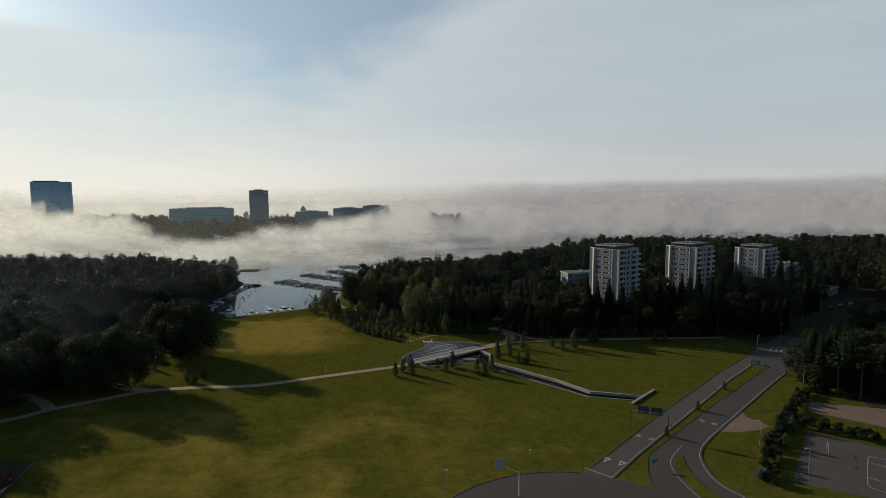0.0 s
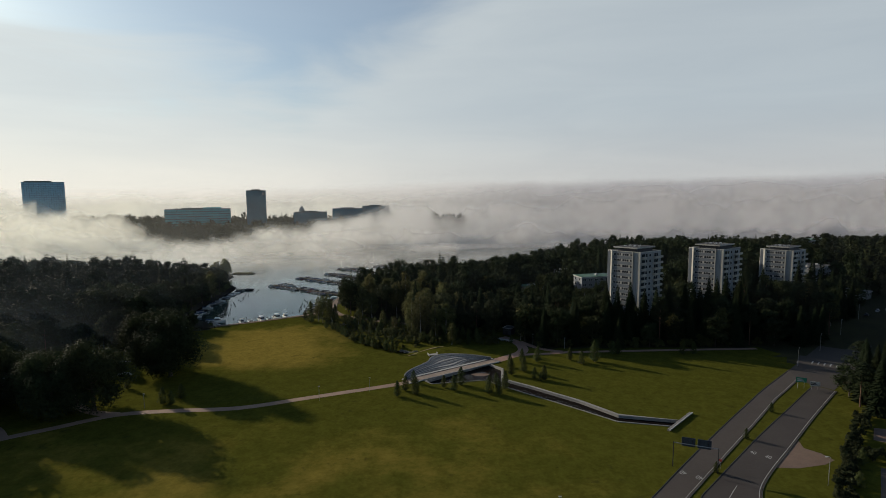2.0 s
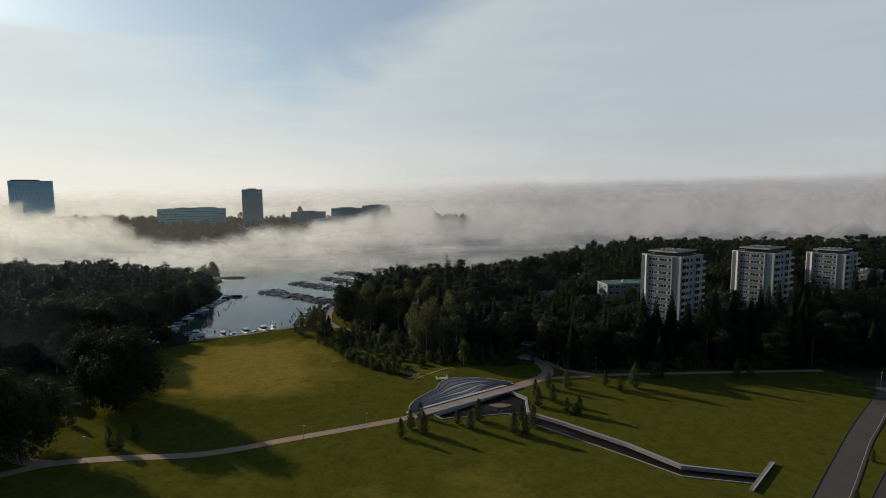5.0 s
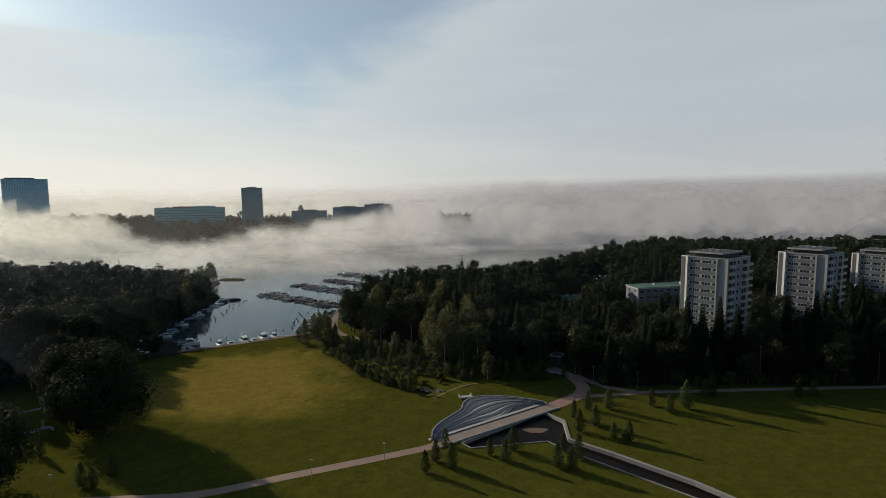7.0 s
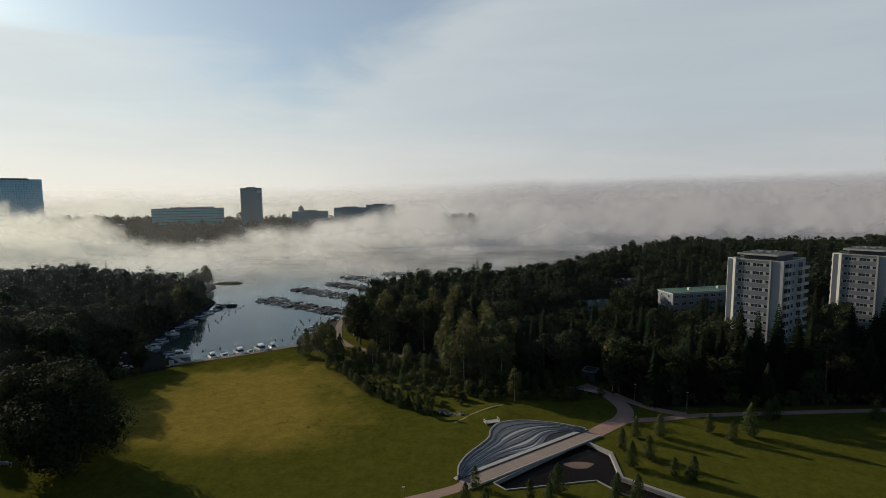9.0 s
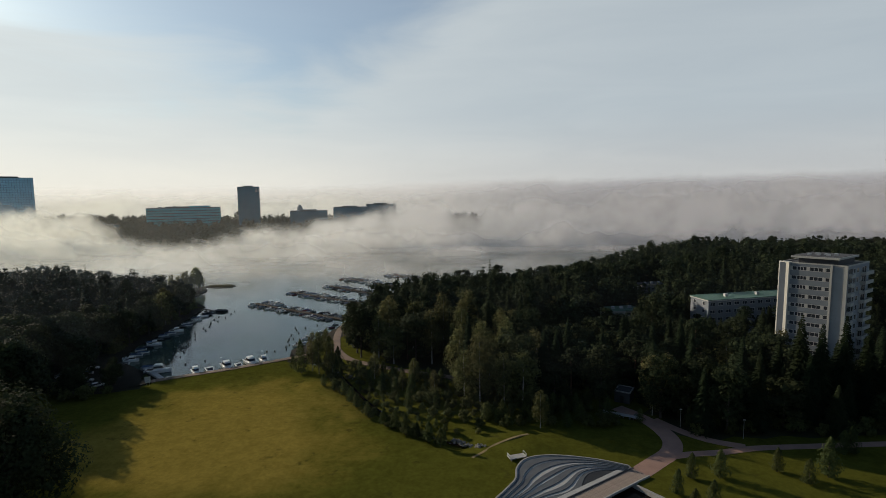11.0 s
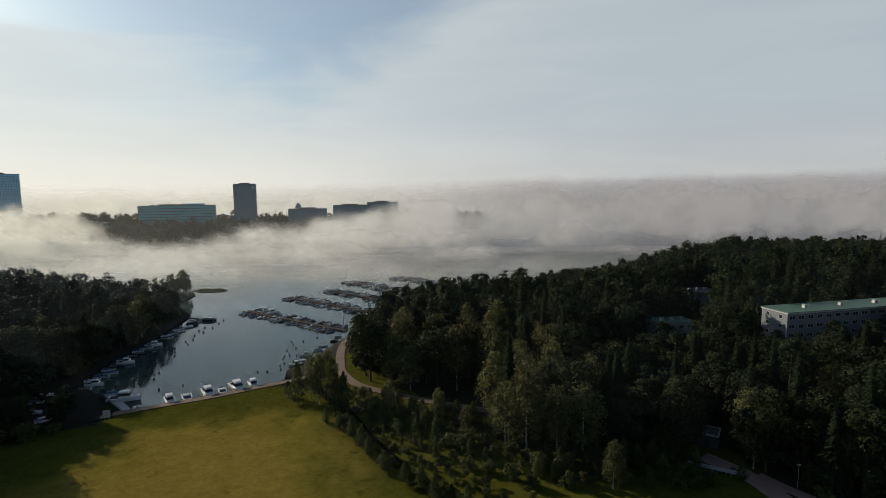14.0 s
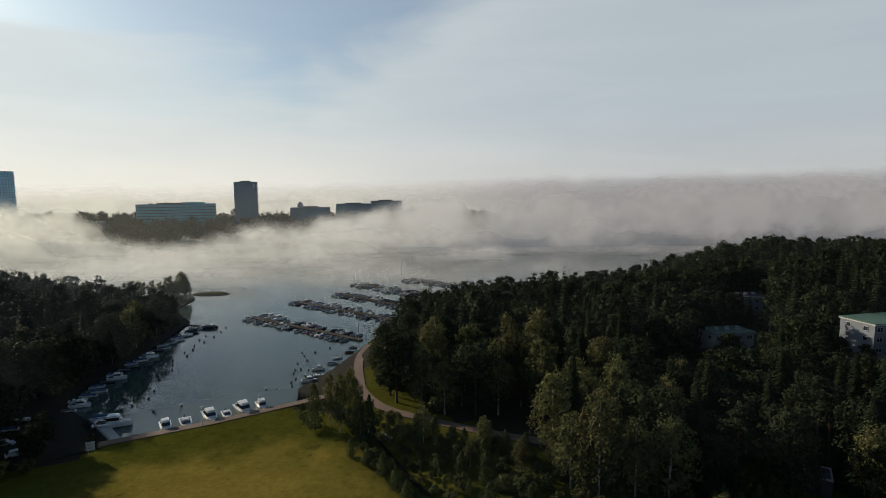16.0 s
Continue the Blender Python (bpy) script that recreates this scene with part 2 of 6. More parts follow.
def distance_material():
    """The fog bank at the world's edge, a glowing backdrop with sunlight painted in: cream towards the sun, grey away
    from it, with a soft streaky top.
    """
    m = bpy.data.materials.new("distant_fog")
    m.use_nodes = True
    k = Nodes(m.node_tree)
    pos = k.n("ShaderNodeNewGeometry").outputs["Position"]
    sep = k.n("ShaderNodeSeparateXYZ", ins={0: pos})
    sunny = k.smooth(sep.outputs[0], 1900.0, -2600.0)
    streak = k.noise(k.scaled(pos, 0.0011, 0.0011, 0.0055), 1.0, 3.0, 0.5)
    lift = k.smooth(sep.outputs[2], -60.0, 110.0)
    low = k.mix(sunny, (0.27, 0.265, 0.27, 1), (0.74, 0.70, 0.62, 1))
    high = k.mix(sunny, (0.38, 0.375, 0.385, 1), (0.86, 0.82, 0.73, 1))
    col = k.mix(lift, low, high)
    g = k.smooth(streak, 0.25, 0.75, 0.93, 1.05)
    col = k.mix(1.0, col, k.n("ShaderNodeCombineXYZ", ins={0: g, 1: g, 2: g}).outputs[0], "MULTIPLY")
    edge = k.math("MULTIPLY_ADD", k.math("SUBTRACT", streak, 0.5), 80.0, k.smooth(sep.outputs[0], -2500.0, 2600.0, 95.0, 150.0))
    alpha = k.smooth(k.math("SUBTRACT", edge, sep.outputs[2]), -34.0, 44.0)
    # emits by itself: its light and shade are in these colours
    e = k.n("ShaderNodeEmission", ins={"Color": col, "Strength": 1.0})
    clear = k.n("ShaderNodeBsdfTransparent")
    out = k.n("ShaderNodeMixShader", ins={0: alpha, 1: clear.outputs[0], 2: e.outputs[0]})
    k.n("ShaderNodeOutputMaterial", ins={"Surface": out.outputs[0]})
    return m


def glass_material(name, tint, rough=0.08, coat=0.0):
    return material(name, tint, tuple(c * 0.7 for c in tint), 0.12, rough, coat, spec=0.5, spread=0.5)


LAWN = lawn_material()
FOREST_FLOOR = material("forest_floor", (0.035, 0.036, 0.014), (0.018, 0.017, 0.009), 0.12, 0.95, bump=0.6, fine=9, spread=0.5, spec=0.1)
# darkened to stand in for tree shade on the shore and yard
BEACH = material("shore_gravel", (0.026, 0.023, 0.017), (0.014, 0.013, 0.010), 0.2, 0.95, bump=0.4, fine=14, spread=0.5, spec=0.06)
ASPHALT = material("asphalt", (0.042, 0.034, 0.031), (0.027, 0.022, 0.020), 0.10, 0.95, bump=0.2, fine=16, spread=0.45)
ASPHALT_PALE = material("worn_asphalt", (0.055, 0.044, 0.038), (0.039, 0.032, 0.028), 0.08, 0.95, bump=0.2, fine=18, spread=0.5)
PATH = material("gravel_path", (0.26, 0.172, 0.125), (0.18, 0.12, 0.09), 0.25, 0.92, bump=0.3, fine=10, spread=0.5)
PINK = material("pink_gravel", (0.27, 0.165, 0.128), (0.19, 0.115, 0.09), 0.3, 0.92, bump=0.3, fine=10, spread=0.5)
DIRT = material("bare_dirt", (0.16, 0.105, 0.075), (0.10, 0.066, 0.05), 0.3, 0.95, bump=0.4, fine=9, spread=0.5)
# darkened to stand in for the shadow line beside the kerbs
KERB = material("kerb_stone", (0.055, 0.053, 0.05), (0.035, 0.034, 0.032), 0.7, 0.8, bump=0.2)
PAINT_WHITE = material("road_paint", (0.36, 0.355, 0.34), (0.18, 0.175, 0.17), 1.5, 0.7, spread=0.5)
CONCRETE = material("pale_concrete", (0.36, 0.35, 0.33), (0.24, 0.235, 0.225), 0.35, 0.8, bump=0.15, spread=0.5)
CONCRETE_DARK = material("weathered_concrete", (0.17, 0.165, 0.16), (0.10, 0.098, 0.095), 0.4, 0.85, bump=0.2, spread=0.5)
STEP_DARK = material("slate_step", (0.085, 0.092, 0.10), (0.055, 0.06, 0.066), 0.5, 0.7, bump=0.15, spread=0.5)
WATER = water_material("bay_water", (0.040, 0.060, 0.051), 0.5, 0.10)
POND = water_material("pond_water", (0.009, 0.007, 0.006), 0.9, 0.015, 0.3, 1.1)
BARK = material("bark", (0.075, 0.055, 0.042), (0.035, 0.027, 0.022), 2.0, 0.95, bump=0.6, spread=0.5)
PINE_BARK = material("pine_bark", (0.12, 0.063, 0.038), (0.06, 0.034, 0.023), 1.2, 0.95, bump=0.6, spread=0.5)
RIM = material("canal_rim", (0.25, 0.24, 0.225), (0.17, 0.165, 0.155), 0.4, 0.85, bump=0.15, spread=0.5)
BIRCH_BARK = material("birch_bark", (0.42, 0.40, 0.37), (0.10, 0.09, 0.085), 2.2, 0.85, bump=0.3, spread=0.25)
LEAF = leaf_material("broad_leaves", (0.013, 0.020, 0.009), (0.039, 0.049, 0.018), 0.5, 0.28)
LEAF_BIRCH = leaf_material("birch_leaves", (0.026, 0.033, 0.010), (0.145, 0.140, 0.046), 0.5, 0.38)
LEAF_YOUNG = leaf_material("young_leaves", (0.017, 0.026, 0.008), (0.075, 0.092, 0.026), 0.5, 0.4)
# darker leaf colour stands in for the hedge's unlit face
LEAF_HEDGE = leaf_material("hedge_leaves", (0.009, 0.013, 0.006), (0.030, 0.036, 0.012), 0.4, 0.08)
NEEDLE = leaf_material("spruce_needles", (0.009, 0.016, 0.007), (0.027, 0.038, 0.015))
NEEDLE_PINE = leaf_material("pine_needles", (0.011, 0.018, 0.009), (0.034, 0.044, 0.019))
# bluish leaves with distance haze put into their colour
LEAF_HAZED = leaf_material("alder_leaves", (0.013, 0.021, 0.012), (0.027, 0.037, 0.020), 0.4, 0.16)
# brighter leaf colour so that the shrubs look sunlit
LEAF_LIT_SHRUB = leaf_material("willow_leaves", (0.026, 0.034, 0.010), (0.110, 0.118, 0.036), 0.5, 0.4)
LEAF_RED = leaf_material("red_leaves", (0.07, 0.02, 0.018), (0.20, 0.05, 0.04))
REED = leaf_material("reeds", (0.06, 0.06, 0.025), (0.14, 0.13, 0.05))
PAINTED_WHITE = material("white_render", (0.37, 0.357, 0.32), (0.305, 0.293, 0.263), 0.25, 0.8, bump=0.08, spread=0.6)
# grey facade with a bluish tint put in for the shaded tower fronts
PANEL_GREY = material("grey_facade_panel", (0.155, 0.17, 0.187), (0.122, 0.135, 0.15), 0.3, 0.75, spread=0.6)
# pale facade, darker and bluish to stand in for the shaded balcony side
PANEL_PALE = material("pale_facade_panel", (0.235, 0.25, 0.262), (0.19, 0.20, 0.21), 0.25, 0.8, spread=0.6)
ROOF_FELT = material("roof_felt", (0.05, 0.05, 0.052), (0.032, 0.032, 0.034), 0.4, 0.9, bump=0.2)
GREEN_ROOF = material("green_sheet_roof", (0.06, 0.13, 0.085), (0.042, 0.09, 0.06), 0.3, 0.55, spread=0.5)
WIN_GLASS = glass_material("window_glass", (0.03, 0.035, 0.042))
WIN_FRAME = material("white_frame", (0.40, 0.39, 0.37), (0.32, 0.31, 0.295), 1.0, 0.6)
# far buildings' glass, colours raised for haze and reflected sky
TOWER_GLASS = glass_material("curtain_wall_glass", (0.32, 0.64, 0.80), 0.18, 0.1)
TOWER_DARK = glass_material("dark_curtain_wall", (0.06, 0.19, 0.26), 0.22, 0.1)
OFFICE_GLASS = glass_material("office_glass", (0.08, 0.44, 0.50), 0.18, 0.1)
MULLION = material("facade_mullion", (0.045, 0.085, 0.10), None, 0.4, 0.5, 0.3)
STEEL = material("galvanised_steel", (0.36, 0.37, 0.38), (0.26, 0.27, 0.28), 1.0, 0.45, 0.7)
DARK_METAL = material("dark_metal", (0.03, 0.03, 0.033), None, 1.0, 0.5, 0.4)
SIGN_BACK = material("sign_back", (0.06, 0.075, 0.095), (0.045, 0.056, 0.07), 0.8, 0.5, 0.5)
SIGN_GREEN = material("sign_green", (0.02, 0.20, 0.12), (0.015, 0.15, 0.09), 0.8, 0.5)
GELCOAT = material("boat_gelcoat", (0.62, 0.62, 0.60), (0.5, 0.5, 0.49), 0.6, 0.3, spread=0.6, vary=0.15)
COVER_BLUE = material("boat_cover_blue", (0.035, 0.06, 0.12), (0.02, 0.035, 0.075), 0.8, 0.8, vary=0.5)
COVER_GREY = material("boat_cover_grey", (0.085, 0.088, 0.092), (0.045, 0.047, 0.05), 0.8, 0.85, vary=0.6)
BOAT_DARK = material("dark_tinted_perspex", (0.012, 0.014, 0.017), None, 1.0, 0.12, spec=0.8)
BOAT_RED = material("red_hull", (0.22, 0.03, 0.025), (0.15, 0.02, 0.02), 0.8, 0.4)
DECK_WOOD = material("weathered_planks", (0.06, 0.047, 0.039), (0.036, 0.029, 0.024), 0.6, 0.95, bump=0.3, fine=8, spread=0.5, spec=0.08)
BUOY = material("dark_buoy", (0.02, 0.021, 0.022), None, 2.0, 0.5)
SAND = material("pale_sand", (0.20, 0.145, 0.065), (0.12, 0.09, 0.04), 0.5, 0.95, bump=0.3)
STONE = material("boulder", (0.15, 0.145, 0.135), (0.085, 0.082, 0.077), 1.2, 0.9, bump=0.4, vary=0.4)
CAR_PAINTS = [material("car_paint_" + n, c, tuple(v * 0.9 for v in c), 1.0, 0.3, 0.2, spec=0.6) for n, c in (("silver", (0.42, 0.43, 0.45)), ("black", (0.015, 0.015, 0.017)), ("white", (0.65, 0.65, 0.64)), ("blue", (0.04, 0.07, 0.14)))]
TYRE = material("tyre", (0.02, 0.02, 0.02), None, 3.0, 0.9)
LAMP_HEAD = material("lamp_head", (0.42, 0.42, 0.40), None, 2.0, 0.5)
BLOCK_DARK = material("dark_cladding", (0.045, 0.045, 0.05), (0.03, 0.03, 0.034), 0.6, 0.7)
# pavilion wall, darkened to stand in for the shade on it
PAVILION_SHADE = material("far_facade", (0.11, 0.115, 0.12), (0.075, 0.08, 0.085), 0.08, 0.8, spread=0.5)

# ---------------------------------------------------------------- mesh helpers


class Form:
    """Collects faces for one mesh."""

    def __init__(self):
        self.v, self.f = [], []

    def add(self, verts, faces):
        base = len(self.v)
        self.v += [tuple(p) for p in verts]
        self.f += [tuple(i + base for i in face) for face in faces]
        return self

    def box(self, x0, y0, z0, x1, y1, z1, taper=0.0):
        t = taper
        self.add([(x0, y0, z0), (x1, y0, z0), (x1, y1, z0), (x0, y1, z0), (x0 + t, y0 + t, z1), (x1 - t, y0 + t, z1), (x1 - t, y1 - t, z1), (x0 + t, y1 - t, z1)],
                 [(3, 2, 1, 0), (4, 5, 6, 7), (0, 1, 5, 4), (1, 2, 6, 5), (2, 3, 7, 6), (3, 0, 4, 7)])
        return self

    def tube(self, pts, radii, sides=6, cap=True):
        """A round bar through pts."""
        rings = []
        for i, p in enumerate(pts):
            p = Vector(p)
            ahead = Vector(pts[min(i + 1, len(pts) - 1)]) - Vector(pts[max(i - 1, 0)])
            q = ahead.to_track_quat("Z", "Y")
            rings.append([p + q @ Vector((math.cos(a) * radii[i], math.sin(a) * radii[i], 0)) for a in (2 * math.pi * j / sides for j in range(sides))])
        faces = []
        for i in range(len(rings) - 1):
            for j in range(sides):
                a, b = i * sides + j, i * sides + (j + 1) % sides
                faces.append((a, b, b + sides, a + sides))
        if cap:
            faces.append(tuple(range(sides - 1, -1, -1)))
            n = (len(rings) - 1) * sides
            faces.append(tuple(range(n, n + sides)))
        self.add([p for r in rings for p in r], faces)
        return self

    def prism(self, poly, z0, z1):
        n = len(poly)
        self.add([(x, y, z0) for x, y in poly] + [(x, y, z1) for x, y in poly],
                 [tuple(range(n - 1, -1, -1)), tuple(range(n, 2 * n))] + [(i, (i + 1) % n, n + (i + 1) % n, n + i) for i in range(n)])
        return self

    def band(self, left, right, z0, z1):
        """A strip between two polylines, with thickness."""
        n = len(left)
        vs = [(x, y, z) for z in (z0, z1) for line in (left, right) for x, y in line]
        fs = []
        for i in range(n - 1):
            a, b, c, d = i, i + 1, n + i, n + i + 1
            fs += [(2 * n + a, 2 * n + c, 2 * n + d, 2 * n + b), (a, 2 * n + a, 2 * n + b, b), (c, d, 2 * n + d, 2 * n + c)]
        fs += [(0, n, 3 * n, 2 * n), (n - 1, 3 * n - 1, 4 * n - 1, 2 * n - 1)]
        self.add(vs, fs)
        return self

    def mesh(self, name):
        me = bpy.data.meshes.new(name)
        me.from_pydata(self.v, [], self.f)
        me.update()
        return me


def part(name, form, mat, parent=None, label=""):
    """One mesh object, under parent where one is given."""
    me = form if isinstance(form, bpy.types.Mesh) else form.mesh(name)
    if not me.materials:
        me.materials.append(mat)
    ob = new(name, me)
    ob.parent = parent
    if label:
        ob["label"] = label
    return ob


def thing(name, at, label, category, group="", turn=0.0, size=1.0):
    ob = new(name)
    ob.matrix_basis = Matrix.LocRotScale(at, Euler((0, 0, radians(turn))), (size, size, size))
    return tagged(ob, label, category, group)


def offset(line, d):
    """The polyline shifted d to its left."""
    out = []
    for i, p in enumerate(line):
        a, b = Vector(line[max(i - 1, 0)]), Vector(line[min(i + 1, len(line) - 1)])
        t = (b - a).normalized()
        out.append((p[0] - t.y * d, p[1] + t.x * d))
    return out


def smooth_line(pts, steps=6, closed=False):
    """Catmull-Rom through pts."""
    out, n = [], len(pts)
    for i in range(n if closed else n - 1):
        p = [Vector(pts[j % n] if closed else pts[max(0, min(n - 1, j))]) for j in (i - 1, i, i + 1, i + 2)]
        for s in range(steps):
            t = s / steps
            q = 0.5 * ((2 * p[1]) + (p[2] - p[0]) * t + (2 * p[0] - 5 * p[1] + 4 * p[2] - p[3]) * t * t + (3 * p[1] - p[0] - 3 * p[2] + p[3]) * t ** 3)
            out.append((q.x, q.y))
    if not closed:
        out.append(tuple(pts[-1]))
    return out


def inside(x, y, poly):
    hit, n = False, len(poly)
    j = n - 1
    for i in range(n):
        xi, yi = poly[i]
        xj, yj = poly[j]
        if (yi > y) != (yj > y) and x < (xj - xi) * (y - yi) / (yj - yi) + xi:
            hit = not hit
        j = i
    return hit


def near_line(x, y, line):
    best = 1e9
    for (ax, ay), (bx, by) in zip(line, line[1:]):
        dx, dy = bx - ax, by - ay
        t = max(0.0, min(1.0, ((x - ax) * dx + (y - ay) * dy) / (dx * dx + dy * dy)))
        best = min(best, math.hypot(x - ax - t * dx, y - ay - t * dy))
    return best


def step(lo, hi, v):
    t = max(0.0, min(1.0, (v - lo) / (hi - lo)))
    return t * t * (3 - 2 * t)

# ---------------------------------------------------------------- the lie of the land
PARK = 2.5
COAST = [(-4400, 560), (-2400, 540), (-1200, 560), (-700, 545), (-420, 500), (-290, 480), (-240, 466), (-206, 483), (-190, 484), (-183, 472), (-181, 446), (-170, 430), (-160, 418),
         (-157, 395), (-154, 364), (-155, 348), (-153, 334), (-150, 322), (-136, 311), (-121, 297), (-102, 309), (-84, 321), (-87, 334), (-80, 352), (-72, 384),
         (-62, 416), (-50, 438), (-44, 470), (-16, 484), (20, 503), (72, 536), (140, 580), (205, 622), (330, 668), (520, 705), (900, 745), (2000, 800), (4400, 830)]
MAINLAND = COAST + [(4400, -700), (-4400, -700)]
FAR_LAND = [(-1500, 905), (-1050, 868), (-760, 835), (-560, 815), (-440, 776), (-390, 752), (-320, 748), (-275, 768), (-245, 820), (-205, 880), (-150, 940), (-90, 1010), (-20, 1110), (40, 1180), (60, 1290), (-1500, 1290)]
STREAM = smooth_line([(-79, 322), (-67, 314), (-61, 303), (-56, 294), (-48, 279), (-38, 265), (-28, 255), (-19, 249)], 5)
POOL = [(-9.3, 210.2), (-7.0, 207.6), (13.4, 211.0), (17.0, 206.2), (40.9, 184.0), (50.0, 175.0), (65.6, 171.4), (68.6, 175.4), (51.6, 179.4), (42.5, 190.6), (28.8, 203.5), (18.9, 211.9), (20.0, 223.2), (15.6, 229.6)]
ROAD_A_L = [(30, 121), (37.5, 128.0), (44.7, 135.3), (61.0, 152.4), (81.0, 172.6), (100.3, 191.6), (110, 201), (131, 220)]
ROAD_A_R = [(38, 119), (41.8, 123.1), (52.3, 134.6), (71.6, 154.2), (89.4, 172.2), (108.2, 191.6), (118, 200.6), (127.3, 209.4)]
ROAD_B_L = [(50, 113), (50.4, 120.3), (52.0, 127.3), (55.3, 134.6), (62.4, 141.8), (86.8, 165.2), (109, 185.4), (129, 203.8)]
ROAD_B_R = smooth_line([(73, 108), (69.9, 114.2), (66.9, 120.9), (67.3, 128.8), (69.9, 136.0), (76.6, 144.1), (92.2, 159.2), (111.4, 177.8), (133, 198)], 5)
ROAD_A_L, ROAD_B_L = smooth_line(ROAD_A_L, 4), smooth_line(ROAD_B_L, 5)


SIGHT_SLOPES = ((-.85, .158), (-.735, .170), (-.64, .176), (-.585, .185), (-.53, .192), (-.05, .196), (.1, .181), (.23, .171), (.3, .166), (.39, .153), (.44, .134), (.5, .117), (.6, .098), (.72, .103), (.85, .101))


def canopy(x, y):
    """The ceiling for tree tops, from sight lines that fit their skyline to the camera's view."""
    u = (x + 42.6) / max(60.0, y - 178)
    return 60.2 - float(np.interp(u, [a for a, _ in SIGHT_SLOPES], [b for _, b in SIGHT_SLOPES])) * (y - 178)


def ground_height(x, y):
    h = PARK
    # the meadow falls to the quay
    h -= 1.1 * step(262, 298, y) * step(-62, -76, x) * step(-172, -150, x)
    # wooded rise behind the park on the east
    east = step(250, 285, y) * step(38, 75, x)
    h += 4.6 * east + 4.5 * step(300, 420, y) * step(60, 170, x) + 3.0 * step(150, 330, x) * step(300, 500, y)
    # wooded rise on the west
    h += 3.0 * step(-150, -235, x) * step(140, 200, y)
    h += 1.3 * math.exp(-((x + 4) ** 2 + (y - 246) ** 2) / 40.0)
    # shores slope down
    d = near_line(x, y, COAST[10:30]) if -260 < x < 120 and 280 < y < 620 else 60.0
    if y > 322 or x < -124:
        h = 0.5 + (h - 0.5) * step(0, 11, d)
    if -90 < x < -10 and 240 < y < 330:
        h -= 1.9 * step(5.0, 1.2, near_line(x, y, STREAM))
    if y > 500 and d >= 60.0:
        h = min(h, 0.4 + 0.12 * near_line(x, y, COAST))
    # ground lowered too, under the skyline fitted to the camera's view
    if y > 330:
        h = min(h, max(0.5, canopy(x, y) - 13.0))
    return h


from mathutils.geometry import delaunay_2d_cdt


def build_ground():
    rng = random.Random(4)
    pts, edges = [], []

    def line(poly, closed, most):
        n = len(poly)
        first = len(pts)
        for i in range(n if closed else n - 1):
            a, b = Vector(poly[i]), Vector(poly[(i + 1) % n])
            cuts = max(1, int((b - a).length / most))
            for c in range(cuts):
                pts.append(tuple(a.lerp(b, c / cuts)))
        if not closed:
            pts.append(tuple(poly[-1]))
        last = len(pts) - 1
        edges.extend((i, i + 1) for i in range(first, last))
        if closed:
            edges.append((last, first))

    line(MAINLAND, True, 40)
    line(POOL, True, 6)
    line(offset(STREAM, 1.5), False, 4)
    line(offset(STREAM, -1.5), False, 4)
    for x0, x1, y0, y1, s in ((-180, 160, 105, 340, 5.0), (-420, 420, 60, 700, 16.0), (-1500, 1500, -600, 800, 110.0)):
        nx, ny = int((x1 - x0) / s), int((y1 - y0) / s)
        for i in range(nx + 1):
            for j in range(ny + 1):
                x, y = x0 + i * s + rng.uniform(-.3, .3) * s, y0 + j * s + rng.uniform(-.3, .3) * s
                if s > 10 and -180 < x < 160 and 105 < y < 340 or s > 100 and -420 < x < 420 and 60 < y < 700:
                    continue
                pts.append((x, y))
    vs, _, fs, _, _, _ = delaunay_2d_cdt([Vector(p) for p in pts], edges, [], 0, 1e-4)
    zs = [ground_height(v.x, v.y) for v in vs]
    me = bpy.data.meshes.new("ground")
    keep, slots = [], []
    for f in fs:
        cx, cy = sum(vs[i].x for i in f) / 3, sum(vs[i].y for i in f) / 3
        if not inside(cx, cy, MAINLAND) or inside(cx, cy, POOL):
            continue
        keep.append(tuple(f))
        wood = (cy > 250 and cx > 34) or (cx > -50 and cy > 284 + .95 * max(0, -(cx + 14))) or (cy > 318 and cx > -40) or cx < -178 or (cx > 138 and cy > 150) or cy < 60
        shore = cy > 318 and near_line(cx, cy, COAST[8:30]) < 9 or (cx < -126 and 285 < cy < 330)
        slots.append(2 if shore else 1 if wood else 0)
    # the far shore is part of the same sheet
    n0 = len(vs)
    allv = [(v.x, v.y, z) for v, z in zip(vs, zs)] + [(x, y, 0.3) for x, y in FAR_LAND] + [(x * 0.97 - 12, y + 26, 7.0) for x, y in FAR_LAND]
    n = len(FAR_LAND)
    for i in range(n):
        keep.append((n0 + i, n0 + (i + 1) % n, n0 + n + (i + 1) % n, n0 + n + i))
        slots.append(1)
    keep.append(tuple(range(n0 + n, n0 + 2 * n)))
    slots.append(1)
    me.from_pydata(allv, [], keep)
    for m in (LAWN, FOREST_FLOOR, BEACH):
        me.materials.append(m)
    me.polygons.foreach_set("material_index", slots)
    me.polygons.foreach_set("use_smooth", [True] * len(slots))
    me.update()
    tagged(new("ground", me), "rolling park lawn with woodland floor and gravel shore", "ground", kind="structure")


build_ground()

water = part("water", Form().add([(-4600, 260, 0), (4600, 260, 0), (4600, 4600, 0), (-4600, 4600, 0)], [(0, 1, 2, 3)]), WATER)
tagged(water, "calm grey-blue bay water reflecting the sky", "water", kind="structure")


def stream_water():
    l, r = offset(STREAM, .4), offset(STREAM, -.4)
    f = Form()
    f.add([(x, y, 1.05) for x, y in l] + [(x, y, 1.05) for x, y in r], [(i, len(l) + i, len(l) + i + 1, i + 1) for i in range(len(l) - 1)])
    tagged(part("stream", f, POND), "narrow stream of dark still water", "stream", kind="structure")


stream_water()

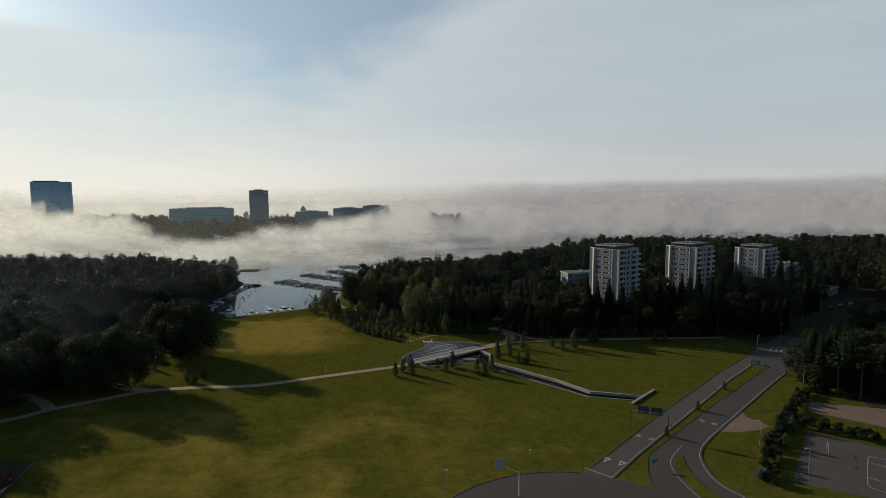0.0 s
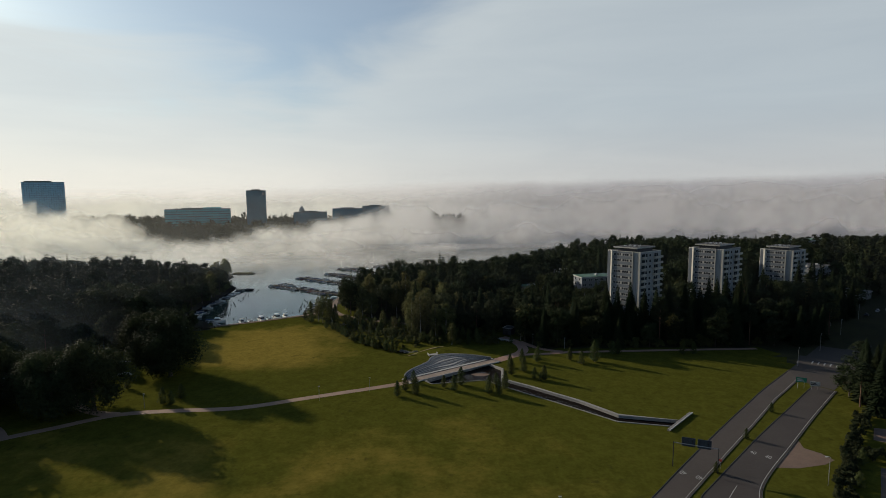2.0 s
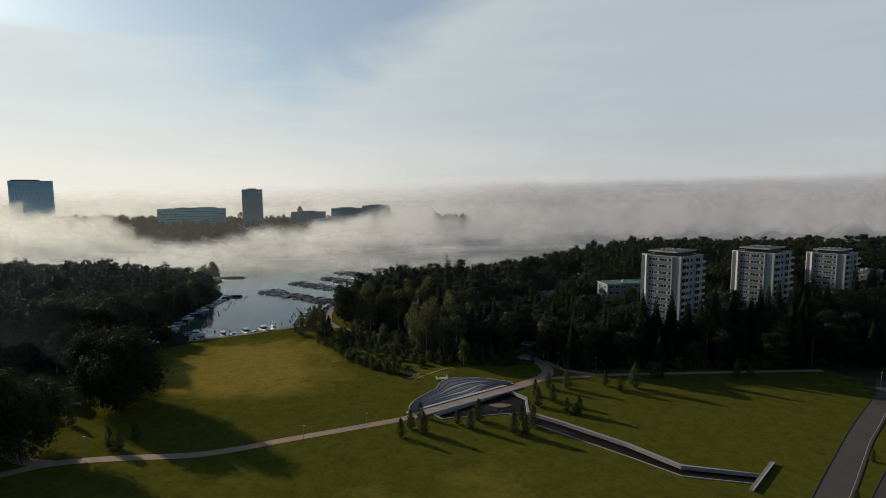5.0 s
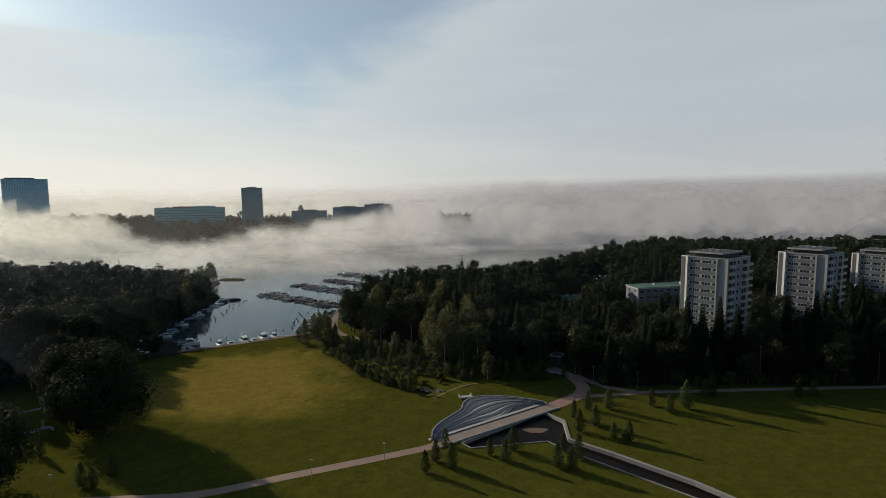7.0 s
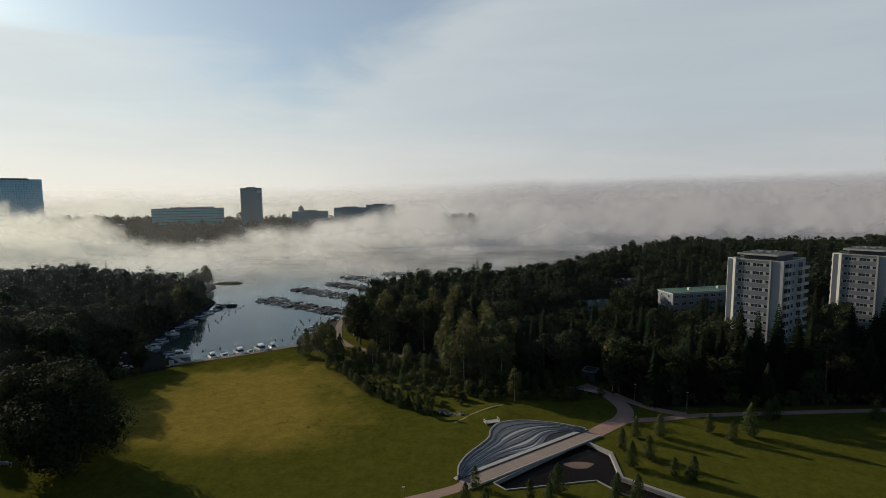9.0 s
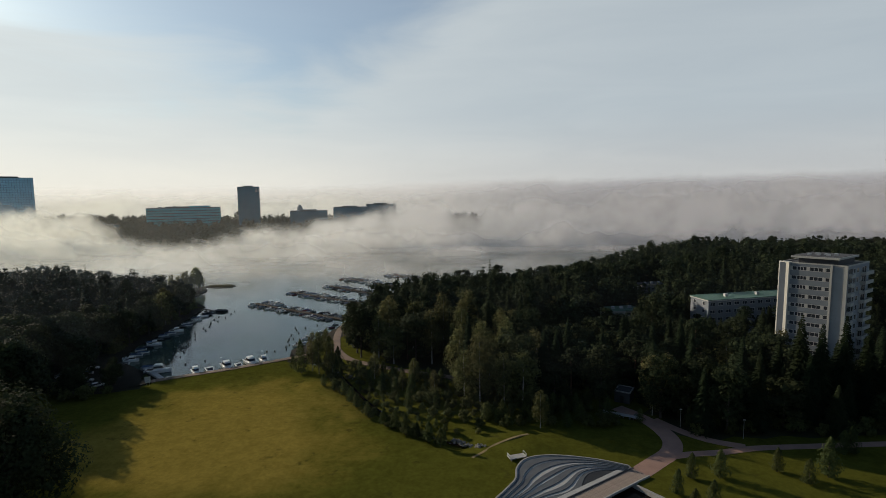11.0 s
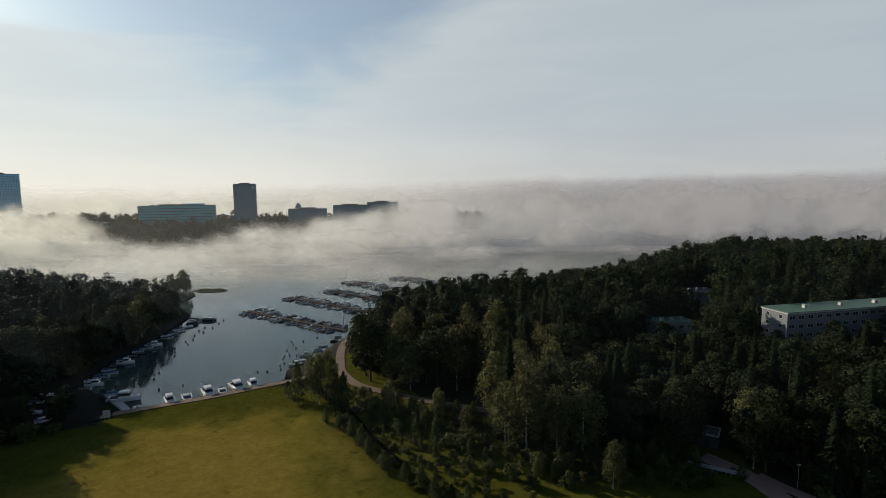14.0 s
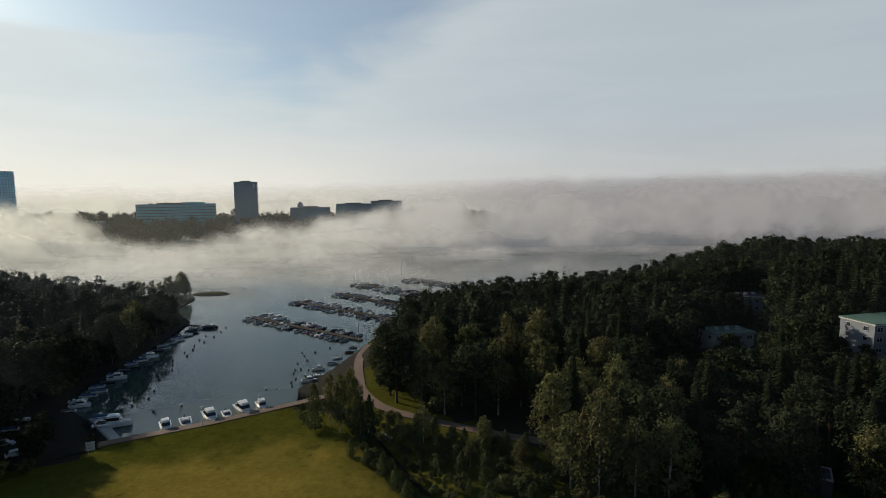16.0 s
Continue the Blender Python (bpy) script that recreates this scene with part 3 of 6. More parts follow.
# ---------------------------------------------------------------- fog and distance


def fog_sheet(name, y, x0, x1, ztop, stops, soft, wave, grain, density, seed, low=10.0, cool=0.0):
    f = Form()
    cols = 12
    xs = [x0 + (x1 - x0) * i / cols for i in range(cols + 1)]
    z1 = ztop * 1.5 + 20
    f.add([(x, y, z) for x in xs for z in (0.05, z1)], [(2 * i, 2 * i + 2, 2 * i + 3, 2 * i + 1) for i in range(cols)])
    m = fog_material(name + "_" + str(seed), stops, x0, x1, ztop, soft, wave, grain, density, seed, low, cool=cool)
    tagged(part(name, f, m), "drifting sheet of pale morning fog, its sunlit and shaded tones put into the colour", "fog", kind="stuff")


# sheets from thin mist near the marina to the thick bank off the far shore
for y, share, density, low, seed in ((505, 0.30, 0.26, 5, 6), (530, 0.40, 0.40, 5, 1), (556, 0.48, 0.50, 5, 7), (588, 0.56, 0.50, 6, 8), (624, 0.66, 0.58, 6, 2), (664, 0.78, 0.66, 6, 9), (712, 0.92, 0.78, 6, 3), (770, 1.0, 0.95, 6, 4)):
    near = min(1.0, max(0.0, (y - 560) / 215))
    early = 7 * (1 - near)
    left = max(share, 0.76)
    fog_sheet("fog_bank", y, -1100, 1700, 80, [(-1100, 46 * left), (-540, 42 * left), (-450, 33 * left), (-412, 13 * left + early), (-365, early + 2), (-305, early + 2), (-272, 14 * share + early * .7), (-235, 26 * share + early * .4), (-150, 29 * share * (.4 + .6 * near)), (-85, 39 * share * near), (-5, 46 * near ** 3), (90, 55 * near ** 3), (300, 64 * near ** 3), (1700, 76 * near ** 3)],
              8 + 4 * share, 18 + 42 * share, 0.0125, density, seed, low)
# thin cool-tinted haze sheets added to lighten the dark woods, denser in the west
for y, density in ((166, .03), (205, .028), (236, .022), (270, .012), (300, .012), (340, .012), (380, .022), (440, .05)):
    fog_sheet("fog_bank", y, -620, -125, 60, [(-620, 44), (-300, 40), (-200, 34), (-125, 26)], 16, 10, 0.01, density, 5, 2, .16)
for y, density in ((262, .003), (330, .005), (420, .009)):
    fog_sheet("fog_bank", y, -100, 900, 60, [(-100, 20), (-40, 36), (200, 44), (900, 50)], 16, 10, 0.01, density, 5, 2, .16)
# thin haze sheet added to pale the far shore's buildings and trees
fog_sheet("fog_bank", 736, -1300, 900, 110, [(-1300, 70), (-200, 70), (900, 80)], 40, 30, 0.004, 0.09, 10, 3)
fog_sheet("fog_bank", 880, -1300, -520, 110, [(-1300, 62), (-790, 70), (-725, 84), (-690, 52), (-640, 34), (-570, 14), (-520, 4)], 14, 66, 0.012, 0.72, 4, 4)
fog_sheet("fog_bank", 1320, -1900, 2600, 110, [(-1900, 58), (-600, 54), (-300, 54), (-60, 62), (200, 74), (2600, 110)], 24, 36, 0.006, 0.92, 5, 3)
scene.cycles.transparent_max_bounces = 24


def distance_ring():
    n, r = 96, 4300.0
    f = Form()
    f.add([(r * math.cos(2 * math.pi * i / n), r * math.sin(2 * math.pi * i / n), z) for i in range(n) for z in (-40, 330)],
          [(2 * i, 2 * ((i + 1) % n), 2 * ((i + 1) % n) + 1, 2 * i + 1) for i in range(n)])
    tagged(part("backdrop_fog", f, distance_material()), "far layer of fog along the horizon, glowing with its light painted in", "backdrop", kind="structure")


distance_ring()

# ---------------------------------------------------------------- paths and roads
Z_PATH, Z_ROAD = PARK + 0.03, PARK + 0.035


def flat(name, poly, z, mat, label, category, thick=0.12):
    f = Form().prism(poly, z - thick, z)
    me = f.mesh(name)
    bm = bmesh.new()
    bm.from_mesh(me)
    bmesh.ops.triangulate(bm, faces=[g for g in bm.faces if len(g.verts) > 4])
    bm.to_mesh(me)
    bm.free()
    return tagged(part(name, me, mat), label, category, kind="structure")


def ribbon(name, line, width, z, mat, label, category, thick=0.12):
    f = Form().band(offset(line, width / 2), offset(line, -width / 2), z - thick, z)
    return tagged(part(name, f, mat), label, category, kind="structure")


PATH_W = smooth_line([(-160, 148), (-138, 157), (-129, 166), (-119, 173), (-106, 182), (-90, 185), (-69, 187), (-49, 195), (-32, 202), (-19.5, 207.3), (-15.7, 209.8)], 5)
ribbon("path", PATH_W, 2.9, Z_PATH, PATH, "pale gravel footpath curving across the lawn", "path")
ribbon("path", smooth_line([(-106, 182.6), (-114, 184), (-124, 190), (-134, 200), (-150, 212), (-168, 218)], 5), 3.2, Z_PATH + 0.012, PATH, "gravel side path leading under the trees", "path")
ribbon("path", smooth_line([(-129, 166), (-136, 172), (-150, 180), (-170, 190)], 5), 3.5, Z_PATH + 0.012, PATH, "gravel side path leading to a house", "path")
EAST = smooth_line([(18.6, 233.2), (25, 238.5), (30, 243), (32.6, 249), (32, 257), (29.5, 263), (25.5, 269)], 5)
ribbon("path", EAST, 4.6, Z_PATH, PINK, "reddish gravel path bending into the trees", "path")
ribbon("path", smooth_line([(26, 239.5), (33, 241.5), (42, 242.5), (51, 244.3), (63, 245), (95, 246.5), (135, 248)], 5), 2.4, Z_PATH + 0.012, PINK, "reddish gravel path along the edge of the wood", "path")
ribbon("path", smooth_line([(33, 261), (37, 254), (42, 248.5), (49, 245)], 5), 2.8, Z_PATH + 0.024, PINK, "short reddish gravel link between two paths", "path")
def ground_ribbon(name, line, width, lift, mat, label, category):
    """A path that follows the lie of the land."""
    f = Form()
    l, r = offset(line, width / 2), offset(line, -width / 2)
    n = len(line)
    zs = [max(ground_height(*p), ground_height(*a), ground_height(*b)) + lift for p, a, b in zip(line, l, r)]
    f.add([(*p, z) for p, z in zip(l, zs)] + [(*p, z) for p, z in zip(r, zs)] + [(*p, z - 1.0) for p, z in zip(l, zs)] + [(*p, z - 1.0) for p, z in zip(r, zs)],
          [(i, n + i, n + i + 1, i + 1) for i in range(n - 1)] + [(2 * n + i, i, i + 1, 2 * n + i + 1) for i in range(n - 1)] + [(n + i, 3 * n + i, 3 * n + i + 1, n + i + 1) for i in range(n - 1)])
    return tagged(part(name, f, mat), label, category, kind="structure")


ground_ribbon("path", smooth_line([(-71, 380), (-72.5, 366), (-71.5, 352), (-69, 338), (-66, 326), (-58.5, 314), (-45, 305.5), (-31, 298.5), (-16, 293)], 8), 3.0, 0.2, DIRT, "sandy shore path winding through the grove", "path")
ribbon("quay_path", [(-124, 296.6), (-102.3, 308.2), (-84, 320.2), (-74, 327)], 2.6, 1.55, DIRT, "worn gravel walk along the top of the quay", "quay", 2.2)

flat("road", ROAD_A_L + ROAD_A_R[::-1], Z_ROAD, ASPHALT_PALE, "worn pale asphalt carriageway", "road")
flat("road", ROAD_B_L + ROAD_B_R[::-1], Z_ROAD + 0.008, ASPHALT, "dark asphalt carriageway", "road")
ring = [(28 + 36 * math.cos(a), 90 + 36 * math.sin(a)) for a in (math.tau * i / 72 for i in range(73))]
inner = [(28 + 24 * math.cos(a), 90 + 24 * math.sin(a)) for a in (math.tau * i / 72 for i in range(73))]
tagged(part("roundabout", Form().band(inner, ring, Z_ROAD - 0.12, Z_ROAD + 0.016), ASPHALT), "dark asphalt roundabout lane", "road", kind="structure")
flat("roundabout_island", inner[:-1], PARK + 0.10, RIM, "pale paved apron in the middle of the roundabout", "traffic island")
flat("road", [(129, 204.5), (133, 199), (152, 216), (262, 322), (250, 330), (131, 220), (127.3, 209.4)], Z_ROAD + 0.012, ASPHALT, "asphalt road running on between the woods", "road")
flat("road", [(139, 228), (148, 219), (190, 186), (198, 196), (156, 232), (147, 238)], Z_ROAD + 0.022, ASPHALT, "asphalt crossing road", "road")
flat("dirt_patch", [(79, 148.2), (86, 147.6), (94, 149.3), (98, 151.5), (97, 155), (94.5, 158), (96.5, 164), (94, 163)], PARK + 0.02, DIRT, "trodden patch of reddish bare dirt", "ground")
flat("gravel_yard", [(116.9, 162.4), (132, 150.4), (152, 135), (170, 150), (160, 160), (143, 163.6), (123, 169.8)], PARK + 0.03, DIRT, "reddish gravel yard", "yard")
flat("sports_court", [(85.6, 122), (88.3, 119), (99, 114), (118, 100), (152, 114.5), (121, 137.3), (106.8, 147.7)], PARK + 0.03, ASPHALT_PALE, "grey asphalt ball court", "court")


def kerb(line, z=PARK + 0.14, w=0.14, mat=KERB, label="granite kerb along the road, darkened for its shadow line"):
    tagged(part("kerb", Form().band(offset(line, w), line, PARK - 0.1, z), mat), label, "kerb", kind="structure")


for line in (ROAD_A_L[4:], offset(ROAD_A_R[1:], -0.22), ROAD_B_L[5:], offset(ROAD_B_R, -0.22), offset(ring[:8], -0.22), offset(ring[16:], -0.22)):
    kerb(line)


def marking(name, f, label):
    tagged(part(name, f, PAINT_WHITE), label, "road marking", kind="structure")


def bars(line, w, z):
    return Form().band(offset(line, w / 2), offset(line, -w / 2), z - 0.01, z)


marking("road_line", bars(offset(ROAD_A_R, 0.45), 0.12, Z_ROAD + 0.012), "white painted edge line")
marking("road_line", bars(offset(ROAD_B_R, 0.45), 0.15, Z_ROAD + 0.02), "white painted edge line")
slip = smooth_line([(59.3, 112), (58.0, 122.0), (58.5, 128.7), (60.9, 133.6), (66.5, 140)], 5)
marking("road_line", bars(slip, 0.14, Z_ROAD + 0.022), "white line round the splitter island")
ISLE = smooth_line([(64.5, 111), (62.3, 120.7), (62.5, 128.6), (64, 134.6), (61.8, 132.8), (59.4, 128), (59.0, 121), (60.5, 111)], 4, True)
flat("splitter_island", ISLE, PARK + 0.15, LAWN, "narrow grassed splitter island with a kerb", "traffic island", 0.3)


def yield_triangle(x, y):
    f = Form()
    d, w = Vector((0.7, 0.7)), Vector((0.7, -0.7))
    tri = [Vector((x, y)) - d * 1.5, Vector((x, y)) + d * 1.5 + w * 0.95, Vector((x, y)) + d * 1.5 - w * 0.95]
    c = sum(tri, Vector((0, 0))) / 3
    z = Z_ROAD + 0.012
    hole = [c + (p - c) * 0.45 for p in tri]
    f.add([(*p, z) for p in tri] + [(*p, z) for p in hole], [(0, 1, 4, 3), (1, 2, 5, 4), (2, 0, 3, 5)])
    marking("yield_mark", f, "white give-way triangle painted on the asphalt")


yield_triangle(42.7, 131.9)
yield_triangle(46.0, 130.0)
f = Form()
for i in range(12):
    a = Vector((36.2, 128.0)).lerp(Vector((41.8, 123.2)), (i + 0.2) / 12)
    f.box(a.x - 0.2, a.y - 0.2, Z_ROAD + 0.005, a.x + 0.2, a.y + 0.2, Z_ROAD + 0.024)
marking("give_way_line", f, "broken white give-way line")


def speed_mark(x, y, turn, z):
    """The number 40 painted on the road."""
    c = bpy.data.curves.new("speed_mark", "FONT")
    c.body, c.size, c.align_x, c.align_y = "40", 1.7, "CENTER", "CENTER"
    tmp = new("speed_mark_text", c)
    bpy.context.view_layer.update()
    me = bpy.data.meshes.new_from_object(tmp.evaluated_get(bpy.context.evaluated_depsgraph_get()))
    bpy.data.objects.remove(tmp)
    me.materials.clear()
    ob = part("speed_mark", me, PAINT_WHITE)
    ob.matrix_basis = pose(x, y, z, 0, 0, turn) @ Matrix.Diagonal((0.9, 1.5, 1, 1))
    tagged(ob, "number 40 painted white on the road", "road marking", kind="structure")


for x, y, turn, z in ((79.4, 155.6, -45, Z_ROAD + 0.022), (82.0, 153.2, -45, Z_ROAD + 0.022), (56.5, 145.9, 135, Z_ROAD + 0.014), (59.4, 143.6, 135, Z_ROAD + 0.014)):
    speed_mark(x, y, turn, z)
for j in range(7):
    marking("crossing_bar", bars([(145 + j * 1.5, 227.5 - j * 1.3), (147.6 + j * 1.5, 230.3 - j * 1.3)], 0.5, Z_ROAD + 0.05), "white zebra crossing bar")

# ---------------------------------------------------------------- pool, terrace and footbridge


def build_pool():
    pond = thing("reflecting_pool", (0, 0, 0), "angular pool with pale concrete rim and long canal", "pool")
    n = len(POOL)
    out = []
    for i, p in enumerate(POOL):
        a, b, c = Vector(POOL[i - 1]), Vector(p), Vector(POOL[(i + 1) % n])
        t = ((b - a).normalized() + (c - b).normalized()).normalized()
        w = 0.9 if i in (8, 9, 10, 11, 12) else 0.34
        out.append((p[0] + t.y * w, p[1] - t.x * w))
    for i in range(n):
        j = (i + 1) % n
        f = Form()
        z0, z1 = 0.4, PARK + 0.2
        a, b, c, d = POOL[i], POOL[j], out[j], out[i]
        f.add([(*a, z0), (*b, z0), (*b, z1), (*a, z1), (*d, z1), (*c, z1), (*d, z0), (*c, z0)], [(0, 1, 2, 3), (3, 2, 5, 4), (4, 5, 7, 6)])
        part("rim", f, RIM, pond)
    w = Form().add([(x, y, 1.75) for x, y in POOL], [tuple(range(n))]).mesh("water_surface")
    bm = bmesh.new()
    bm.from_mesh(w)
    bmesh.ops.triangulate(bm, faces=bm.faces[:])
    bm.to_mesh(w)
    bm.free()
    part("water_surface", w, POND, pond, "dark still pool water")
    f = Form()
    shoal = [(11.5 + 3.4 * math.cos(a) * (1 + .2 * math.sin(3 * a)), 219 + 1.6 * math.sin(a)) for a in (math.tau * i / 18 for i in range(18))]
    f.prism(shoal, 1.5, 1.77)
    part("shoal", f, DIRT, pond, "muddy brown shoal just above the water")
    weir = thing("weir_wall", (0, 0, 0), "low concrete wall across the end of the canal", "wall")
    part("wall", Form().band(offset([(62.5, 168.6), (74.5, 180.5)], 0.35), offset([(62.5, 168.6), (74.5, 180.5)], -0.35), 1.2, PARK + 0.55), CONCRETE_DARK, weir)
    part("coping", Form().band(offset([(62.4, 168.5), (74.6, 180.6)], -0.3), offset([(62.4, 168.5), (74.6, 180.6)], -0.62), PARK + 0.3, PARK + 0.6), CONCRETE, weir)


build_pool()


DARK_FLOOR = material("dark_wet_stone", (0.022, 0.023, 0.025), (0.014, 0.014, 0.016), 0.6, 0.6)


def build_shell():
    shell = thing("terrace_steps", (0, 0, 0), "curved terrace of slate grey steps beside the pool, edges coloured as sunlit", "terrace")
    rim = smooth_line([(-17.0, 211.6), (-16.8, 215.5), (-14.8, 220.4), (-11.2, 225.6), (-8.7, 229.6), (-7.9, 233.8), (-5.6, 237.6), (-1.5, 239.2), (4, 239.0), (10.9, 237.2), (17.0, 234.3)], 5)
    n = len(rim)
    a, b = Vector((-14.0, 212.2)), Vector((15.2, 233.2))
    chord = [tuple(a.lerp(b, i / (n - 1))) for i in range(n)]
    steps = 6

    def ring(k):
        w = (k / steps) ** 0.95
        out = []
        for i, (p, q) in enumerate(zip(rim, chord)):
            s = math.sin(math.pi * i / (n - 1))
            ww = w * (0.86 + 0.12 * math.sin(i * 0.21 + 1.3)) * (0.4 + 0.6 * s)
            out.append((p[0] + (q[0] - p[0]) * ww, p[1] + (q[1] - p[1]) * ww))
        return out

    # widths of the pale bands that stand in for sunlit step edges
    bold = (0.12, 0.2, 0.52, 0.3, 0.55, 0.35)
    for k in range(steps):
        z = PARK + 1.1 - 0.18 * k
        o, i2 = ring(k), ring(k + 1)
        e = [(p[0] + (q[0] - p[0]) * bold[k], p[1] + (q[1] - p[1]) * bold[k]) for p, q in zip(o, i2)]
        part("step_edge", Form().band(o, e, PARK - 0.2, z + 0.03), CONCRETE, shell, "concrete step edge coloured pale as sunlit")
        part("step", Form().band(e, i2, PARK - 0.2, z), STEP_DARK, shell)
    f = Form()
    last = ring(steps)
    # near-black floor laid flat between the last step and the bridge
    f.band(last, chord, PARK - 0.3, PARK + 0.12)
    part("floor", f, DARK_FLOOR, shell, "dark flat floor beside the bridge")
    kerbline = offset(rim, 0.36)
    part("outer_rim", Form().band(kerbline, rim, PARK - 0.1, PARK + 1.3), RIM, shell, "pale concrete rim wall")


build_shell()


def build_bridge():
    b = thing("footbridge", (0, 0, 0), "straight pale plank footbridge across the pool", "bridge")
    a, c = Vector((-16.2, 209.4)), Vector((19.4, 233.6))
    d = (c - a).normalized()
    w = Vector((-d.y, d.x))
    length = (c - a).length
    line = [tuple(a), tuple(c)]
    part("beam", Form().band(offset(line, 1.2), offset(line, 0.7), 1.9, PARK + 0.05), CONCRETE_DARK, b)
    part("beam", Form().band(offset(line, -1.2), offset(line, -1.7), 1.9, PARK + 0.05), CONCRETE_DARK, b)
    part("side_slab", Form().band(offset(line, 3.6), offset(line, 2.5), PARK - 0.4, PARK + 0.25), CONCRETE, b, "pale strip along the steps")
    part("edge_kerb", Form().band(offset(line, -1.95), offset(line, -2.2), PARK, PARK + 0.42), CONCRETE, b)
    # dark strip put in for the shaded gap between deck and side slab
    part("edge_kerb", Form().band(offset(line, 2.1), offset(line, 1.9), PARK, PARK + 0.38), DARK_METAL, b)
    plank = Form().box(-0.185, -1.94, 0, 0.185, 1.9, 0.09).mesh("plank")
    plank.materials.append(PLANK)
    count = int(length / 0.4)
    for i in range(count):
        p = a + d * (0.2 + i * 0.4)
        ob = new("plank", plank)
        ob.parent = b
        ob.matrix_basis = Matrix.Translation((p.x, p.y, PARK + 0.18)) @ Matrix.Rotation(math.atan2(d.y, d.x), 4, "Z")


PLANK = material("bridge_plank", (0.25, 0.195, 0.155), (0.18, 0.14, 0.115), 1.5, 0.9, bump=0.2, vary=0.12)
build_bridge()

# quay wall and slipway
QUAY = [(-136, 311), (-121, 297), (-102, 309), (-84, 321)]
tagged(part("quay_wall", Form().band(offset(QUAY, 0.0), offset(QUAY, 0.5), -2.0, 1.5), CONCRETE_DARK), "low weathered concrete quay wall", "quay", kind="structure")
sl = [(-135.5, 312.0), (-121.4, 298.3)]
tagged(part("slipway", Form().band(offset(sl, 2.2), offset(sl, -0.2), -1.0, 0.55), CONCRETE), "pale concrete landing along the boat slip", "quay", kind="structure")
tagged(part("boat_yard", Form().prism([(-152, 318), (-137, 309), (-123, 295), (-136, 283), (-166, 288), (-172, 304)], 1.0, 1.62), BEACH), "boat yard beside the slip, coloured dark for tree shade", "yard", kind="structure")

# ---------------------------------------------------------------- trees


def leaf_quads(form, pts, normals, size, rng, spread=0.45):
    """Small three-cornered leaf sprays, each turned its own way."""
    for p, nrm in zip(pts, normals):
        q = (Vector(nrm) + Vector((rng.uniform(-1, 1), rng.uniform(-1, 1), rng.uniform(-1, 1))) * spread).normalized().to_track_quat("Z", "Y")
        s, a = size * rng.uniform(0.65, 1.3), rng.uniform(0, math.tau)
        c = [q @ Vector((math.cos(a + k) * s * w, math.sin(a + k) * s * w, 0)) for k, w in ((0, .62), (1.9, .5), (3.9, .56))]
        form.add([Vector(p) + v for v in c], [(0, 1, 2)])


def lobes_crown(rng, height, base, radius, lobes, leaves, size, top=0.7, droop=0.0, core=0):
    """A broad crown: leaf clumps over many lobes round an egg-shaped middle."""
    f = Form()
    mid = (height + base) / 2
    half = (height - base) / 2
    balls = [(Vector((0, 0, mid)), radius * 0.62)]
    for i in range(lobes):
        u = rng.uniform(-0.85, 0.92)
        a = i * 2.4 + rng.uniform(-.4, .4)
        r = math.sqrt(max(0.02, 1 - u * u)) * radius * rng.uniform(0.5, 0.88) * (1 - top * 0.35 * max(0, u))
        balls.append((Vector((math.cos(a) * r, math.sin(a) * r, mid + u * half * 0.82)), radius * rng.uniform(0.2, 0.44)))
    weights = [b[1] ** 2 for b in balls]
    pts, nrms = [], []
    for _ in range(leaves):
        c, r = rng.choices(balls, weights)[0]
        d = Vector((rng.gauss(0, 1), rng.gauss(0, 1), rng.gauss(0.25, 1))).normalized()
        p = c + d * r * rng.uniform(0.72, 1.06)
        p.z -= droop * rng.random() ** 2 * 2.0
        if p.z < base * 0.75 or p.z > height * 1.02:
            continue
        pts.append(p)
        nrms.append(d + Vector((0, 0, 0.3)))
    leaf_quads(f, pts, nrms, size, rng)
    # the dense inside of the crown: large leaves added to block light
    pts, nrms = [], []
    for _ in range(core):
        c, r = rng.choices(balls, weights)[0]
        d = Vector((rng.gauss(0, 1), rng.gauss(0, 1), rng.gauss(0, 1))).normalized()
        p = c + d * r * rng.uniform(0.3, 0.62)
        if p.z > base + 0.8:
            pts.append(p)
            nrms.append(d)
    leaf_quads(f, pts, nrms, size * 2.6, rng)
    return f


def trunk_form(rng, height, radius, limbs, spread, sides=7, lean=0.3, start=0.35):
    f = Form()
    lx, ly = rng.uniform(-lean, lean), rng.uniform(-lean, lean)
    pts = [(0, 0, -0.6), (lx * .1, ly * .1, height * .12), (lx * .5, ly * .3, height * .45), (lx, ly, height * .75), (lx * 1.2, ly * 1.2, height * .96)]
    f.tube(pts, [radius * 1.35, radius, radius * .75, radius * .42, radius * .08], sides)
    for i in range(limbs):
        h = height * (start + (0.85 - start) * i / max(1, limbs))
        a = i * 2.4 + rng.random()
        r = spread * (1.1 - h / height) * rng.uniform(.7, 1.1)
        f.tube([(lx * .5, ly * .4, h), (lx * .5 + math.cos(a) * r * .5, ly * .4 + math.sin(a) * r * .5, h + r * .25), (lx * .5 + math.cos(a) * r, ly * .4 + math.sin(a) * r, h + r * .65)], [radius * .34, radius * .2, radius * .05], 4, False)
    return f


